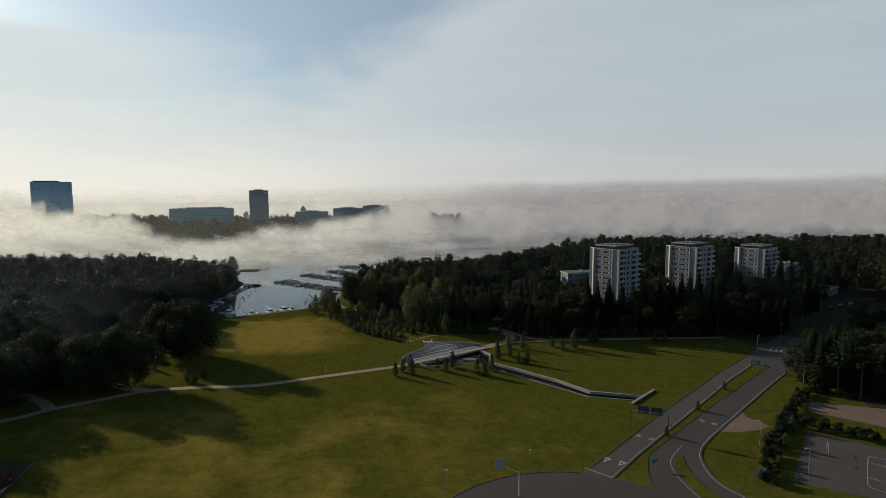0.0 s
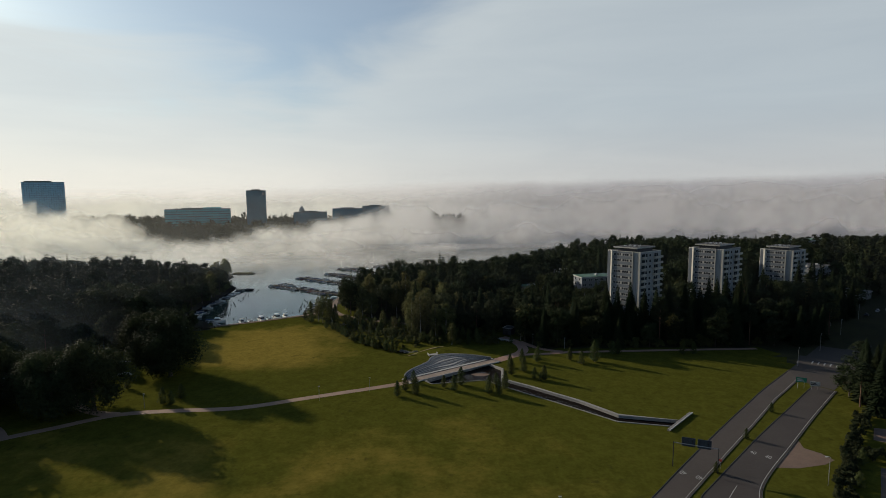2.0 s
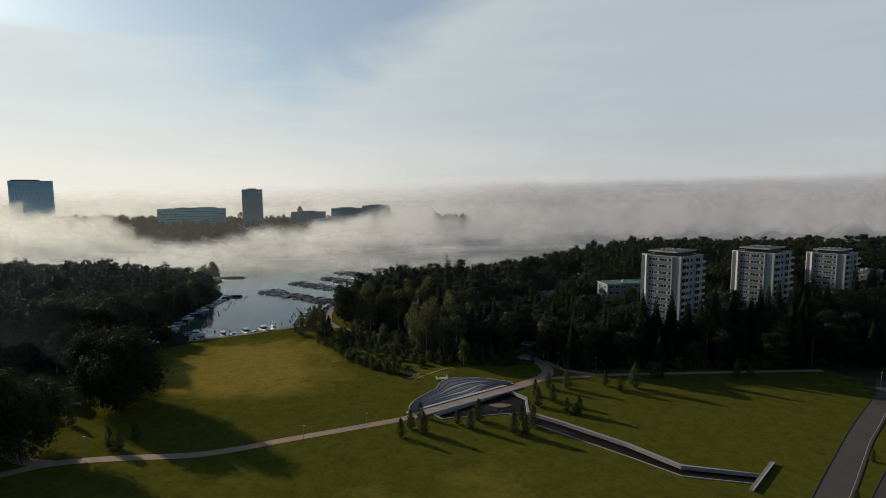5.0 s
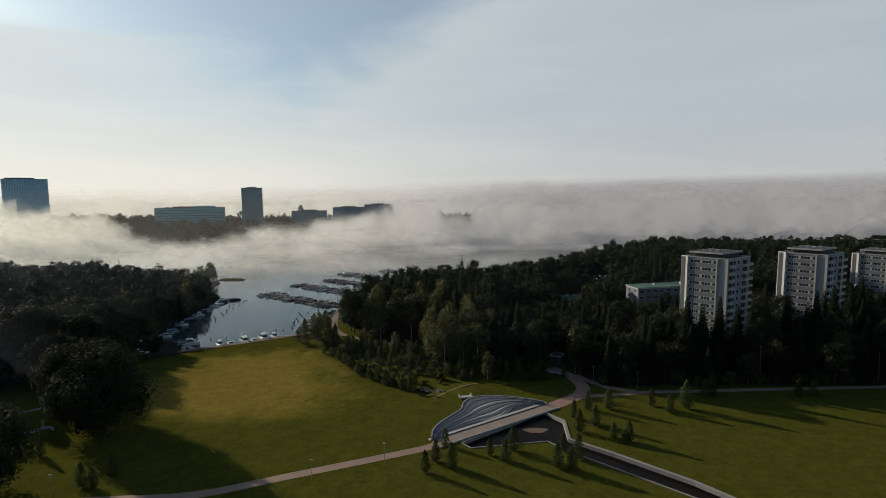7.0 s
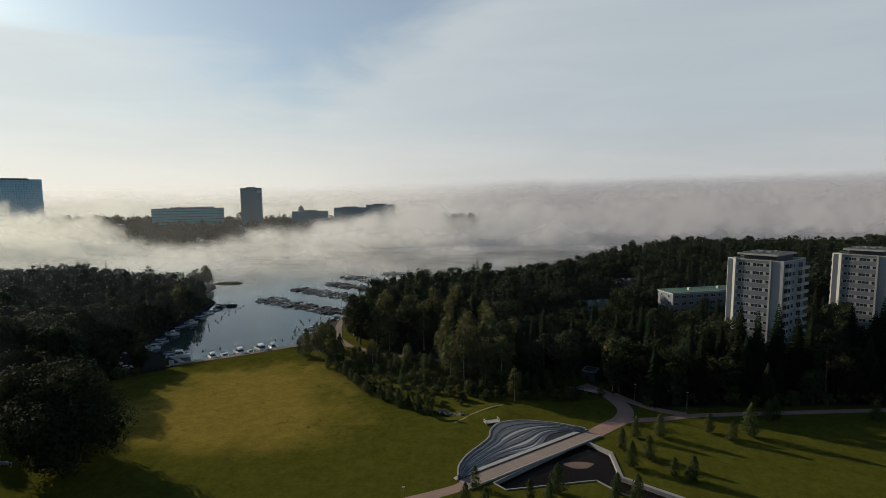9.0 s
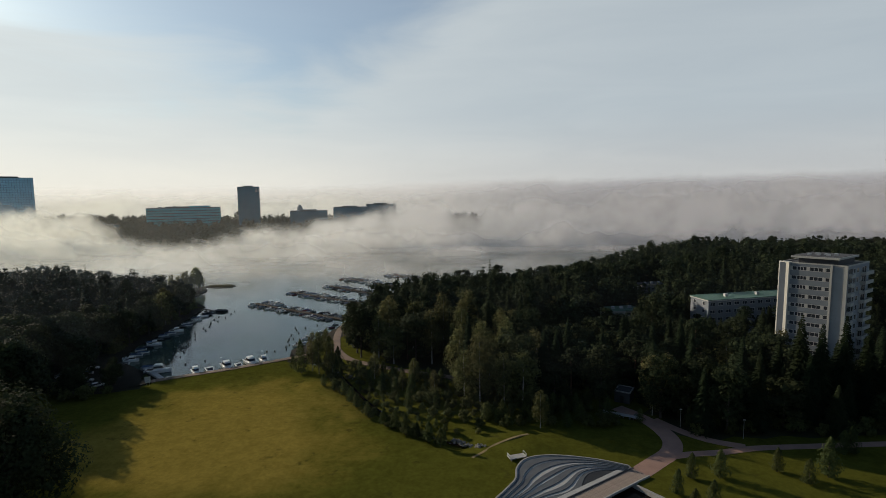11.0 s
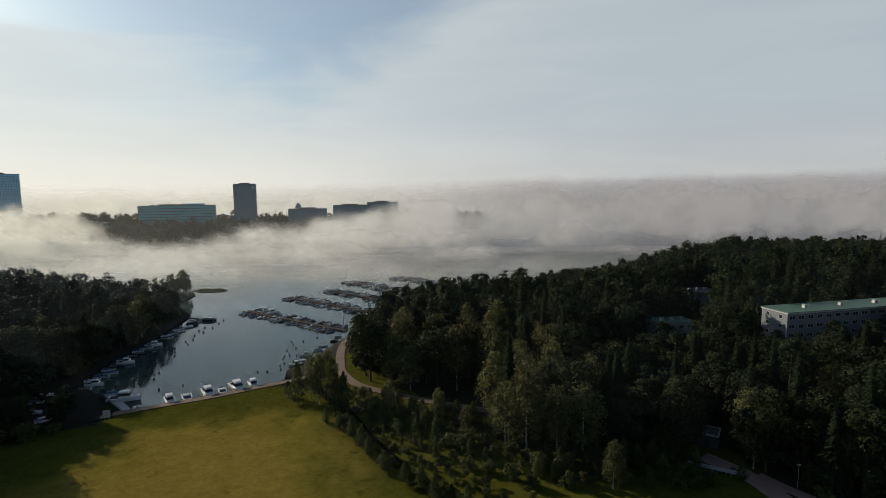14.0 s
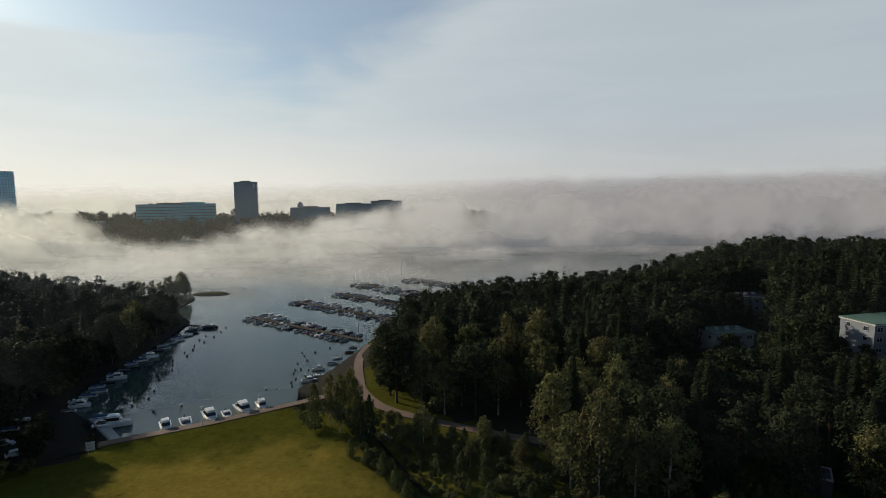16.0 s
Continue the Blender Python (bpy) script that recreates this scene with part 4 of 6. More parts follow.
def spruce_crown(rng, height, base, radius, whorls, per, size):
    """Drooping sprays in whorls that narrow to a spire."""
    f = Form()
    for w in range(whorls):
        s = w / (whorls - 1)
        z = base + (height - base) * s ** 0.92
        r = radius * (1 - s) ** 0.85 * rng.uniform(0.75, 1.12) + 0.3
        n = max(4, int(per * (1 - s * 0.65)))
        for i in range(n):
            a = math.tau * i / n + w * 1.1 + rng.uniform(-.25, .25)
            rr = r * rng.uniform(0.65, 1.12)
            d, side = Vector((math.cos(a), math.sin(a), 0)), Vector((-math.sin(a), math.cos(a), 0))
            wd = size * (0.35 + 0.5 * (1 - s)) * rng.uniform(.7, 1.2)
            p0 = Vector((0, 0, z + rr * 0.12))
            p1 = d * rr * 0.55 + Vector((0, 0, z - rr * 0.10))
            p2 = d * rr + Vector((0, 0, z - rr * 0.30 + rng.uniform(-.15, .15)))
            f.add([p0, p1 + side * wd, p2, p1 - side * wd], [(0, 1, 2, 3)])
            f.add([p1 * .6 + p0 * .4, p1 + Vector((0, 0, -wd * 1.2)) + side * wd * .3, p2 + Vector((0, 0, -wd * .5))], [(0, 1, 2)])
    return f


def pine_crown(rng, height, radius, tufts, size):
    f = Form()
    for i in range(tufts):
        s = rng.random()
        z = height * (0.55 + 0.45 * s)
        r = radius * math.sqrt(max(0.05, 1 - (s * 1.15 - 0.15) ** 2)) * rng.uniform(.35, 1.0)
        a = rng.uniform(0, math.tau)
        c = Vector((math.cos(a) * r, math.sin(a) * r, z))
        pts, nr = [], []
        for _ in range(22):
            d = Vector((rng.gauss(0, 1), rng.gauss(0, 1), rng.gauss(.2, .6)))
            d.normalize()
            pts.append(c + Vector((d.x * 1.1, d.y * 1.1, d.z * .55)) * size)
            nr.append(d + Vector((0, 0, .6)))
        leaf_quads(f, pts, nr, size * 0.72, rng, .6)
    return f


def young_crown(rng, height, base, radius, leaves, size):
    """A narrow cone of leaves with a ragged outline, widest low down."""
    f = Form()
    pts, nrms = [], []
    sway = [rng.uniform(0, math.tau) for _ in range(3)]
    for _ in range(leaves):
        u = rng.random() ** 1.25
        a = rng.uniform(0, math.tau)
        r = radius * min(1.0, .45 + u * 3.2) * (1 - u) ** .55 * rng.uniform(.4, 1.05) * (1 + .22 * math.sin(3 * a + 11 * u + sway[0]) + .15 * math.sin(5 * a - 17 * u + sway[1]))
        pts.append(Vector((math.cos(a) * r, math.sin(a) * r, base + (height - base) * u + rng.uniform(-.12, .12))))
        nrms.append(Vector((math.cos(a), math.sin(a), .55)))
    leaf_quads(f, pts, nrms, size, rng, .6)
    return f


def make_tree(name, label, category, group, trunk, trunk_mat, crown, leaf_mat):
    ob = thing(name, (0, 0, -80), label, category, group)
    part("trunk", trunk, trunk_mat, ob)
    part("crown", crown, leaf_mat, ob)
    return ob


rng = random.Random(11)
HEDGE = [(79, 121), (89.0, 136), (101.5, 151), (112, 162), (125, 176.5)]
KINDS = {"hedge": [], "broad": [], "birch": [], "spruce": [], "pine": [], "young": [], "shrub": [], "oval": []}
for i in range(4):
    KINDS["broad"].append(make_tree("deciduous_tree", "tall dark green broadleaf tree at the wood's edge", "tree", "woodland trees", trunk_form(rng, 13, .28, 6, 4.2), BARK,
                                    lobes_crown(rng, 17 + i, 1.6, 5.0 + .35 * i, 30, 2500, 0.56, core=240), LEAF))
for i in range(3):
    KINDS["birch"].append(make_tree("birch_tree", "slender birch with a pale trunk and drooping light foliage", "tree", "woodland trees", trunk_form(rng, 18, .2, 7, 3.0), BIRCH_BARK,
                                    lobes_crown(rng, 20, 2.2, 4.1 + .2 * i, 40, 2500, 0.52, 1.0, 1.2, 200), LEAF_BIRCH))
for i in range(3):
    KINDS["spruce"].append(make_tree("spruce_tree", "dark pointed spruce with drooping branches", "tree", "woodland trees", trunk_form(rng, 20, .24, 0, 1, 6, .1), BARK,
                                     spruce_crown(rng, 21, 1.0, 3.5 + .35 * i, 44, 18, 0.74), NEEDLE))
for i in range(3):
    KINDS["pine"].append(make_tree("pine_tree", "tall pine with bare reddish trunk and tufted crown", "tree", "woodland trees", trunk_form(rng, 18, .25, 9, 3.4, 7, .5, .5), PINE_BARK,
                                   pine_crown(rng, 20, 3.6, 70, 0.85), NEEDLE_PINE))
for i in range(3):
    KINDS["young"].append(make_tree("young_tree", "young broadleaf tree planted on the lawn", "tree", "young park trees", trunk_form(rng, 4.4, .09, 5, 1.2, 6, .15), BARK,
                                    young_crown(rng, 5.8, .5, 1.9 + .2 * i, 1050, 0.33), LEAF_YOUNG))
for i in range(3):
    KINDS["shrub"].append(make_tree("shrub", "bushy green shrub, leaves coloured lighter as if sunlit", "shrub", "shrubs along the wood", trunk_form(rng, 1.6, .08, 5, 1.2, 5, .2, .1), BARK,
                                    lobes_crown(rng, 3.6, 0.2, 2.1 + .2 * i, 14, 620, 0.44, .7, 0, 40), LEAF_LIT_SHRUB))
for leaves, size in ((14000, .43), (14000, .43), (4800, .72)):
    KINDS["oval"].append(make_tree("park_tree", "large round crowned old park tree", "tree", "large park trees", trunk_form(rng, 13, .5, 8, 5.5, 9), BARK,
                                   lobes_crown(rng, 20, -0.6, 8.8, 46, leaves, size, .5, 0, int(560 / size)), LEAF))
for i in range(2):
    KINDS["hedge"].append(make_tree("hedge_shrub", "dense green shrub in the hedge beside the court, coloured dark as unlit", "shrub", "hedge shrubs", trunk_form(rng, 1.6, .08, 5, 1.2, 5, .2, .1), BARK,
                                    lobes_crown(rng, 4.2, 0.1, 1.8, 16, 760, 0.36, .7, 0, 60), LEAF_HEDGE))
PLACED = []
used = set()


def plant(kind, x, y, size=1.0, pick=None, tall=1.0, label=""):
    protos = KINDS[kind]
    p = protos[rng.randrange(len(protos)) if pick is None else pick]
    m = Matrix.LocRotScale((x, y, ground_height(x, y) - 0.05), Euler((0, 0, rng.uniform(0, math.tau))), (size, size, size * tall))
    if p.name in used:
        ob = copy_thing(p, m @ Matrix.Diagonal((1 / p.scale.x, 1 / p.scale.y, 1 / p.scale.z, 1)))
    else:
        used.add(p.name)
        p.matrix_basis = m
        ob = p
    if label:
        ob["label"] = label
    PLACED.append((x, y))
    return ob


# young trees on the lawn round the pool
for x, y, s in ((-18.4, 195.8, .95), (-16, 200.9, .95), (-12.2, 197.8, 1.1), (-2.5, 203.8, .8), (1, 200.7, 1), (3.7, 206, 1.15), (13, 197.7, 1.1), (16.2, 196.6, 1.0), (19, 201.7, 1.15),
                (16.3, 206, .8), (-13.6, 209.0, .8), (23.1, 216.4, 1.1), (23.7, 225.1, .95), (28.4, 219.9, 1.05), (29.3, 231.1, 1.0), (35.7, 231.4, 1.1), (31.3, 212.7, .75), (34.5, 210.5, 1.0),
                (33.1, 210.0, .6), (49.5, 233.6, .95), (53, 228.6, .95), (59, 231.2, 1.55), (69.6, 241.1, 1.0), (71.8, 241.6, 1.15), (-95.6, 190.5, 1.0), (-92.4, 189.6, .85), (-91.8, 195.2, .9), (-115.5, 204.4, .8),
                (82, 163.4, .55), (100, 181.2, .55), (64.5, 145.8, .5), (99, 240.5, 1.0), (104, 241, .9), (28.5, 259, .7), (21, 263, .9), (40, 255.5, 1.0), (63.0, 289, .5)):
    plant("young", x, y, s * .92, tall=1.1)
# saplings along the stream and the meadow's edge
for x, y, s in ((-79, 309, .8), (-63, 288, .7), (-59, 284.5, .7), (-49.5, 270.5, .8), (-45.4, 264.4, .75), (-40.3, 259.4, .8), (-34.2, 254, .9), (-28, 250, .9), (-25, 247.5, .8), (-52, 275, .8), (-55, 280, .9), (-37, 257, .9), (-31, 252, .7),
                (-8, 262, 1), (-2, 262, 1), (4, 263.5, 1.1), (9, 264.5, .95), (13, 266, 1), (-12, 263, .8), (17, 268.5, 1.1), (-41, 290, 1.0), (-33, 291, 1.1), (-25, 287, 1.0), (-47, 297, .8)):
    plant("young", x, y, s, label="young sapling at the edge of the meadow")
# large park trees on the west side; (-147, 153) is added to shade the bed
for x, y, s, pick in ((-107, 217.5, 1.3, 0), (-117, 223, 1.25, 1), (-125, 181, 1.1, 1), (-115.5, 186, 1.22, 0), (-133, 187, 1.0, 0), (-147, 171, 1.1, 1), (-160, 180, 1.1, 0), (-146, 254, .95, 1), (-172, 192, 1.1, 2), (-166, 152, 1.1, 2), (-140, 196, .9, 1), (-147, 153, 1.1, 1), (-150, 189, 1.1, 0), (-164, 206, 1.05, 1), (-158, 166, 1.1, 1), (-172, 222, 1.0, 2), (-157, 262, .9, 2), (-166, 244, .8, 2)):
    plant("oval", x, y, s, pick)
# dark alder group by the quay
for x, y, k, s in ((-74.5, 303.2, "young", 1.5), (-71, 305, "birch", .55), (-67.6, 300.6, "birch", .58), (-65.6, 304.5, "birch", .6), (-62.6, 299.0, "birch", .5), (-60.0, 296.5, "young", 1.5)):
    plant(k, x, y, s * .92, tall=1.5, label="dark slender tree in the clump by the quay")


HILL_ROAD = [(125, 204), (170, 241), (206, 270), (232, 293), (257, 326)]
SIDE_ROAD = [(143, 228), (194, 191)]


def clear_of(x, y):
    """True where trees may stand."""
    if not inside(x, y, MAINLAND) or near_line(x, y, COAST[9:31]) < 3.5:
        return False
    # the footprint of the long block with the green roof
    u, v = (x - 76.8) * .974 + (y - 320.5) * .225, (y - 320.5) * .974 - (x - 76.8) * .225
    if -4 < u < 58 and -4 < v < 14:
        return False
    for line, d in ((EAST, 4.5), (SHORE_PATH, 3.2), (STREAM, 0.9), (HILL_ROAD, 12.0), (SIDE_ROAD, 8.0)):
        if near_line(x, y, line) < d:
            return False
    for cx, cy, r in ((95, 283, 15), (143, 300, 16), (203, 338, 19), (56, 358, 9), (28.5, 271.5, 7.5), (24.5, 262.5, 5.5), (86, 397, 11), (232, 352, 22)):
        if math.hypot(x - cx, y - cy) < r:
            return False
    return True


SHORE_PATH = [(-71, 380), (-72.5, 366), (-71.5, 352), (-69, 338), (-66, 326), (-58.5, 314), (-45, 305.5), (-31, 298.5), (-10, 291), (6, 280)]


def scatter(test, x0, x1, y0, y1, gap, mixture, lo, hi, most):
    """Trees at random places at least gap apart."""
    cells, done = {}, 0
    for _ in range(most * 30):
        if done >= most:
            break
        x, y = rng.uniform(x0, x1), rng.uniform(y0, y1)
        if not test(x, y) or not clear_of(x, y):
            continue
        c = (int(x // gap), int(y // gap))
        if any(math.hypot(x - px, y - py) < gap for i in (-1, 0, 1) for j in (-1, 0, 1) for px, py in cells.get((c[0] + i, c[1] + j), ())):
            continue
        cells.setdefault(c, []).append((x, y))
        done += 1
        yield rng.choices(list(mixture), list(mixture.values()))[0], x, y, rng.uniform(lo, hi)


def room(x, y):
    """How tall a tree may stand here and stay under the camera's sight lines."""
    top = canopy(x, y)
    # trees kept below the camera's sight lines to the villa, house and long block
    u = (x + 33) / (y - 155)
    if y < 352 and .37 < u < .5:
        top = min(top, 61 - 53 * (y - 155) / 197)
    elif y < 390 and .45 < u < .53:
        top = min(top, 61 - 48 * (y - 155) / 237)
    elif y < 325 and .58 < u < .86:
        top = min(top, 61 - 43 * (y - 155) / 167)
    return top - ground_height(x, y)


def run(low, *args):
    for kind, x, y, s in scatter(*args):
        tall = (low(x, y) if callable(low) else low) * rng.uniform(.9, 1.1)
        if y > 285:
            most = (room(x, y) + rng.choice((-3.0, -2.0, -1.0, 0, .8, 1.6))) / 20
            if most < .3:
                continue
            s = min(s, most / max(.75, tall) * 1.05)
            tall = min(tall, most / s)
        plant(kind, x, y, s, tall=tall)


# wood behind the park: the front rows
run(lambda x, y: rng.choice((.7, .82, .9, 1.0)), lambda x, y: y > 251 + max(0, 44 - x) * 0.9, 34, 215, 251, 330, 5.8, {"spruce": 6, "pine": 3, "birch": 1, "broad": 6}, .8, 1.12, 270)
# grove between stream and marina
run(lambda x, y: (1.0 - 0.34 * step(315, 352, y)) * rng.choice((.75, .9, 1.0, 1.1)), lambda x, y: x < 7 and y > 269 + max(0, -(x + 14)) * 0.95 and (x > -19 or y > 309) and not (-44 < x < -12 and 290 < y < 304), -62, 8, 262, 372, 5.6, {"birch": 9, "broad": 3, "spruce": 1, "pine": 1}, .88, 1.22, 130)
# darker kinds here stand in for the shaded gap in the grove
run(lambda x, y: rng.choice((.7, .8, .95)), lambda x, y: y > 269, 7, 40, 269, 372, 5.6, {"broad": 5, "spruce": 4, "birch": 1, "pine": 1}, .8, 1.1, 70)
# west wood: its eastern edge
run(lambda x, y: rng.choice((.7, .8, .9, 1.0)), lambda x, y: x < -150 - 12 * math.sin(y * .045) and not (x > -163 and y < 250 and y > 190), -178, -120, 150, 480, 5.6, {"broad": 7, "spruce": 2, "pine": 1, "birch": 1}, .85, 1.12, 270)
for x, y, s in ((72.5, 262, 1.32), (77.5, 261, 1.22), (83, 260, 1.34), (69, 266, .95), (112, 268, 1.2), (118, 266, 1.1), (124, 270, 1.25), (190, 305, 1.3), (196, 303, 1.4), (66, 259, .7), (90, 261, 1.15), (97, 265, 1.1), (104, 267, 1.2), (131, 276, 1.15), (137, 279, 1.2), (145, 281, 1.15)):
    plant("spruce", x, y, s, tall=.98, label="tall dark spruce in front of the apartment towers")
for x, y, s in ((34.9, 268.2, .86), (33.6, 263.5, .66), (38.5, 267, .9), (62, 258, .6), (58, 256.5, .55)):
    plant("birch", x, y, s, label="birch with light yellowish green drooping foliage")
# trees added so that their shade falls on the boat yard and meadow
for x, y, s in ((-141, 283, .5), (-158, 287, 1.1), (-150, 271, 1.1), (-160, 277, 1.2), (-171, 300, 1.1), (-163, 311, 1.0), (-154, 304, .8), (-160, 324, .85), (-172, 340, .75), (-176, 285, 1.2), (-168, 266, 1.25)):
    plant("oval", x, y, s, 2)
# conifers beside the road
run(0.85, lambda x, y: x - y > -68 and x > 132 - (y - 178) * .2, 120, 210, 172, 214, 4.6, {"spruce": 6, "pine": 3, "broad": 2}, .75, 1.1, 130)
# thickets and alders between the stream and the grove
for kind, x, y, s in scatter(lambda x, y: y > 256 + max(0, -(x + 14)) * 0.62 and y < 300 + max(0, -(x + 30)) * .5 and near_line(x, y, STREAM) > 5 and not (x > -24 and y < 256) and near_line(x, y, SHORE_PATH) > 6, -58, 26, 254, 318, 3.4, {"shrub": 7, "birch": 1, "young": 5}, .5, 1.05, 150):
    plant(kind, x, y, s * (.58 if kind == "birch" else 1))
# undergrowth at the edges
for kind, x, y, s in scatter(lambda x, y: True, 40, 140, 250.5, 256, 2.6, {"shrub": 1}, .6, 1.3, 34):
    plant("shrub", x, y, s)
for kind, x, y, s in scatter(lambda x, y: .9 < near_line(x, y, STREAM) < 6 and not (x > -24 and y < 253), -75, 0, 247, 318, 2.0, {"shrub": 4, "young": 1}, .3, .62, 120):
    plant(kind, x, y, s)
for kind, x, y, s in scatter(lambda x, y: near_line(x, y, HEDGE) < 1.6, 70, 135, 117, 182, 1.5, {"hedge": 1}, .5, .85, 90):
    plant("hedge", x, y, s)
for kind, x, y, s in scatter(lambda x, y: near_line(x, y, [(108, 152.5), (150, 121)]) < 2.0, 106, 152, 119, 156, 2.0, {"hedge": 1}, .6, .9, 45):
    plant("hedge", x, y, s)
for x, y, s in ((94.5, 139, .7), (103, 149, .8), (86, 128, .6)):
    plant("young", x, y, s, label="slim tree rising out of the hedge")
for x, y, s in ((-135, 280, 1.2), (-140, 278, 1), (-146, 283, 1.3), (-131, 284, .8), (-150, 290, 1.1), (-128, 300, .6)):
    plant("shrub", x, y, s)
for x, y, s in ((-132, 287, .55), (-134, 293, .6), (-141, 287, .5)):
    plant("broad", x, y, s)
for kind, x, y, s in scatter(lambda x, y: near_line(x, y, COAST[9:19]) < 9 and x < -150 and y > 326, -185, -148, 325, 440, 2.6, {"shrub": 3, "young": 1}, .5, 1.1, 50):
    plant(kind, x, y, s)
# the leafy island point
for x, y, s in ((-191, 476, 1.05), (-187, 471, .8), (-195, 480, 1.05), (-197, 472, .95), (-201, 477, .85), (-192, 468, .8), (-206, 470, .8), (-199, 465, .8), (-212, 468, .8)):
    plant("birch", x, y, s * .8, tall=.95, label="leafy tree on the small point in the bay")


def far_woods(name, label, test, x0, x1, y0, y1, gap, most, low_forms, haze=None):
    """Many trees joined, for woods that nobody could count."""
    arrays = [(np.array(f.v), [np.array(q) for q in f.f]) for f in low_forms]
    vs, loops, base = [], [], 0
    for _, x, y, s in scatter(test, x0, x1, y0, y1, gap, {"a": 1}, .68, 1.14, most):
        v, fs = arrays[rng.randrange(len(arrays))]
        a = rng.uniform(0, math.tau)
        if y > 720:
            tall = wide = s * 1.25 * rng.choice((.8, .95, 1.0, 1.1))
        else:
            wide = s * rng.uniform(.9, 1.2)
            tall = wide * rng.choice((.8, .92, 1.0, 1.06, 1.15))
            most = (room(x, y) + rng.choice((-4, -2.5, -1.5, 0, .6, 1.2, 2.4, 4.5))) / v[:, 2].max()
            if most < .3:
                continue
            if tall > most:
                wide, tall = max(wide * most / tall, .62 * wide), most
        c, sn = math.cos(a) * wide, math.sin(a) * wide
        vs.append(np.column_stack((x + v[:, 0] * c - v[:, 1] * sn, y + v[:, 0] * sn + v[:, 1] * c, far_height(x, y) + v[:, 2] * tall)))
        loops += [tuple(q + base) for q in fs]
        base += len(v)
    me = bpy.data.meshes.new(name)
    me.from_pydata(np.concatenate(vs).tolist(), [], [tuple(int(i) for i in q) for q in loops])
    me.materials.append(haze or LEAF)
    me.update()
    tagged(new(name, me), label, "woodland", kind="stuff")


def far_height(x, y):
    return 5.0 if y > 720 else ground_height(x, y)


LOW = [lobes_crown(rng, 19 + i, 2.0, 5.0 + .5 * i, 22, 760, 0.92, core=70) for i in range(4)] + [spruce_crown(rng, 23, 1, 3.5, 30, 11, 1.0) for _ in range(2)] + [pine_crown(rng, 21, 3.8, 30, 1.25), lobes_crown(rng, 22, 3, 4.2, 24, 640, 0.85, core=60)]
LOWER = [lobes_crown(rng, 18 + 2 * i, 3, 5.6, 18, 360, 1.3, core=40) for i in range(2)] + [spruce_crown(rng, 23, 2, 3.6, 22, 9, 1.3)] + [lobes_crown(rng, 20, 4, 4.6, 16, 340, 1.2, core=40), pine_crown(rng, 21, 3.8, 16, 1.7)]
far_woods("woodland", "dense dark mixed woodland behind the park", lambda x, y: (y > 330 or x > 215 or (x > 34 and y > 326)) and y < 330 + 130 + x * .4, -60, 250, 325, 560, 5.9, 900, LOW)
far_woods("woodland", "dense dark mixed woodland on the hill", lambda x, y: not (x < 250 and y < 460 + x * .4) and x < 60 + .85 * y and (x > 215 or y > 330), 20, 560, 235, 690, 7.0, 900, LOWER)
far_woods("woodland", "dense dark mixed woodland west of the bay", lambda x, y: x < -174 and x > -.95 * y - 20, -440, -170, 135, 490, 6.2, 800, LOW, LEAF_HAZED)


def clear_of(x, y):
    return inside(x, y, FAR_LAND)


LOW2 = [lobes_crown(rng, 15, 1.5, 4.6, 10, 70, 2.6), spruce_crown(rng, 17, 1, 3.0, 9, 7, 1.6), lobes_crown(rng, 12, 1, 4.2, 10, 70, 2.4)]
far_woods("woodland", "hazy belt of trees on the far shore", lambda x, y: y < 960 or rng.random() < .3, -900, 80, 745, 1290, 6.5, 1700, LOW2, LEAF_HAZED)

# ---------------------------------------------------------------- apartment towers


def window_mesh(w, h, panes):
    """A frame with recessed panes, facing -y, centred."""
    frame_f, glass_f = Form(), Form()
    t = 0.09
    frame_f.box(-w / 2, -0.06, -h / 2, w / 2, 0.02, -h / 2 + t).box(-w / 2, -0.06, h / 2 - t, w / 2, 0.02, h / 2)
    for i in range(panes + 1):
        x = -w / 2 + (w - t) * i / panes
        frame_f.box(x, -0.06, -h / 2 + t, x + t, 0.02, h / 2 - t)
    for i in range(panes):
        x = -w / 2 + (w - t) * i / panes
        glass_f.box(x + t, -0.02, -h / 2 + t, x + (w - t) / panes, 0.0, h / 2 - t)
    return frame_f.mesh("window_frame"), glass_f.mesh("pane")


WINDOWS = {}


def window(parent, w, h, panes, m):
    key = (w, h, panes)
    if key not in WINDOWS:
        a, b = window_mesh(w, h, panes)
        a.materials.append(WIN_FRAME)
        b.materials.append(WIN_GLASS)
        WINDOWS[key] = (a, b)
    fr = new("window", WINDOWS[key][0])
    fr.parent = parent
    fr.matrix_basis = m
    g = new("pane", WINDOWS[key][1])
    g.parent = fr
    return fr


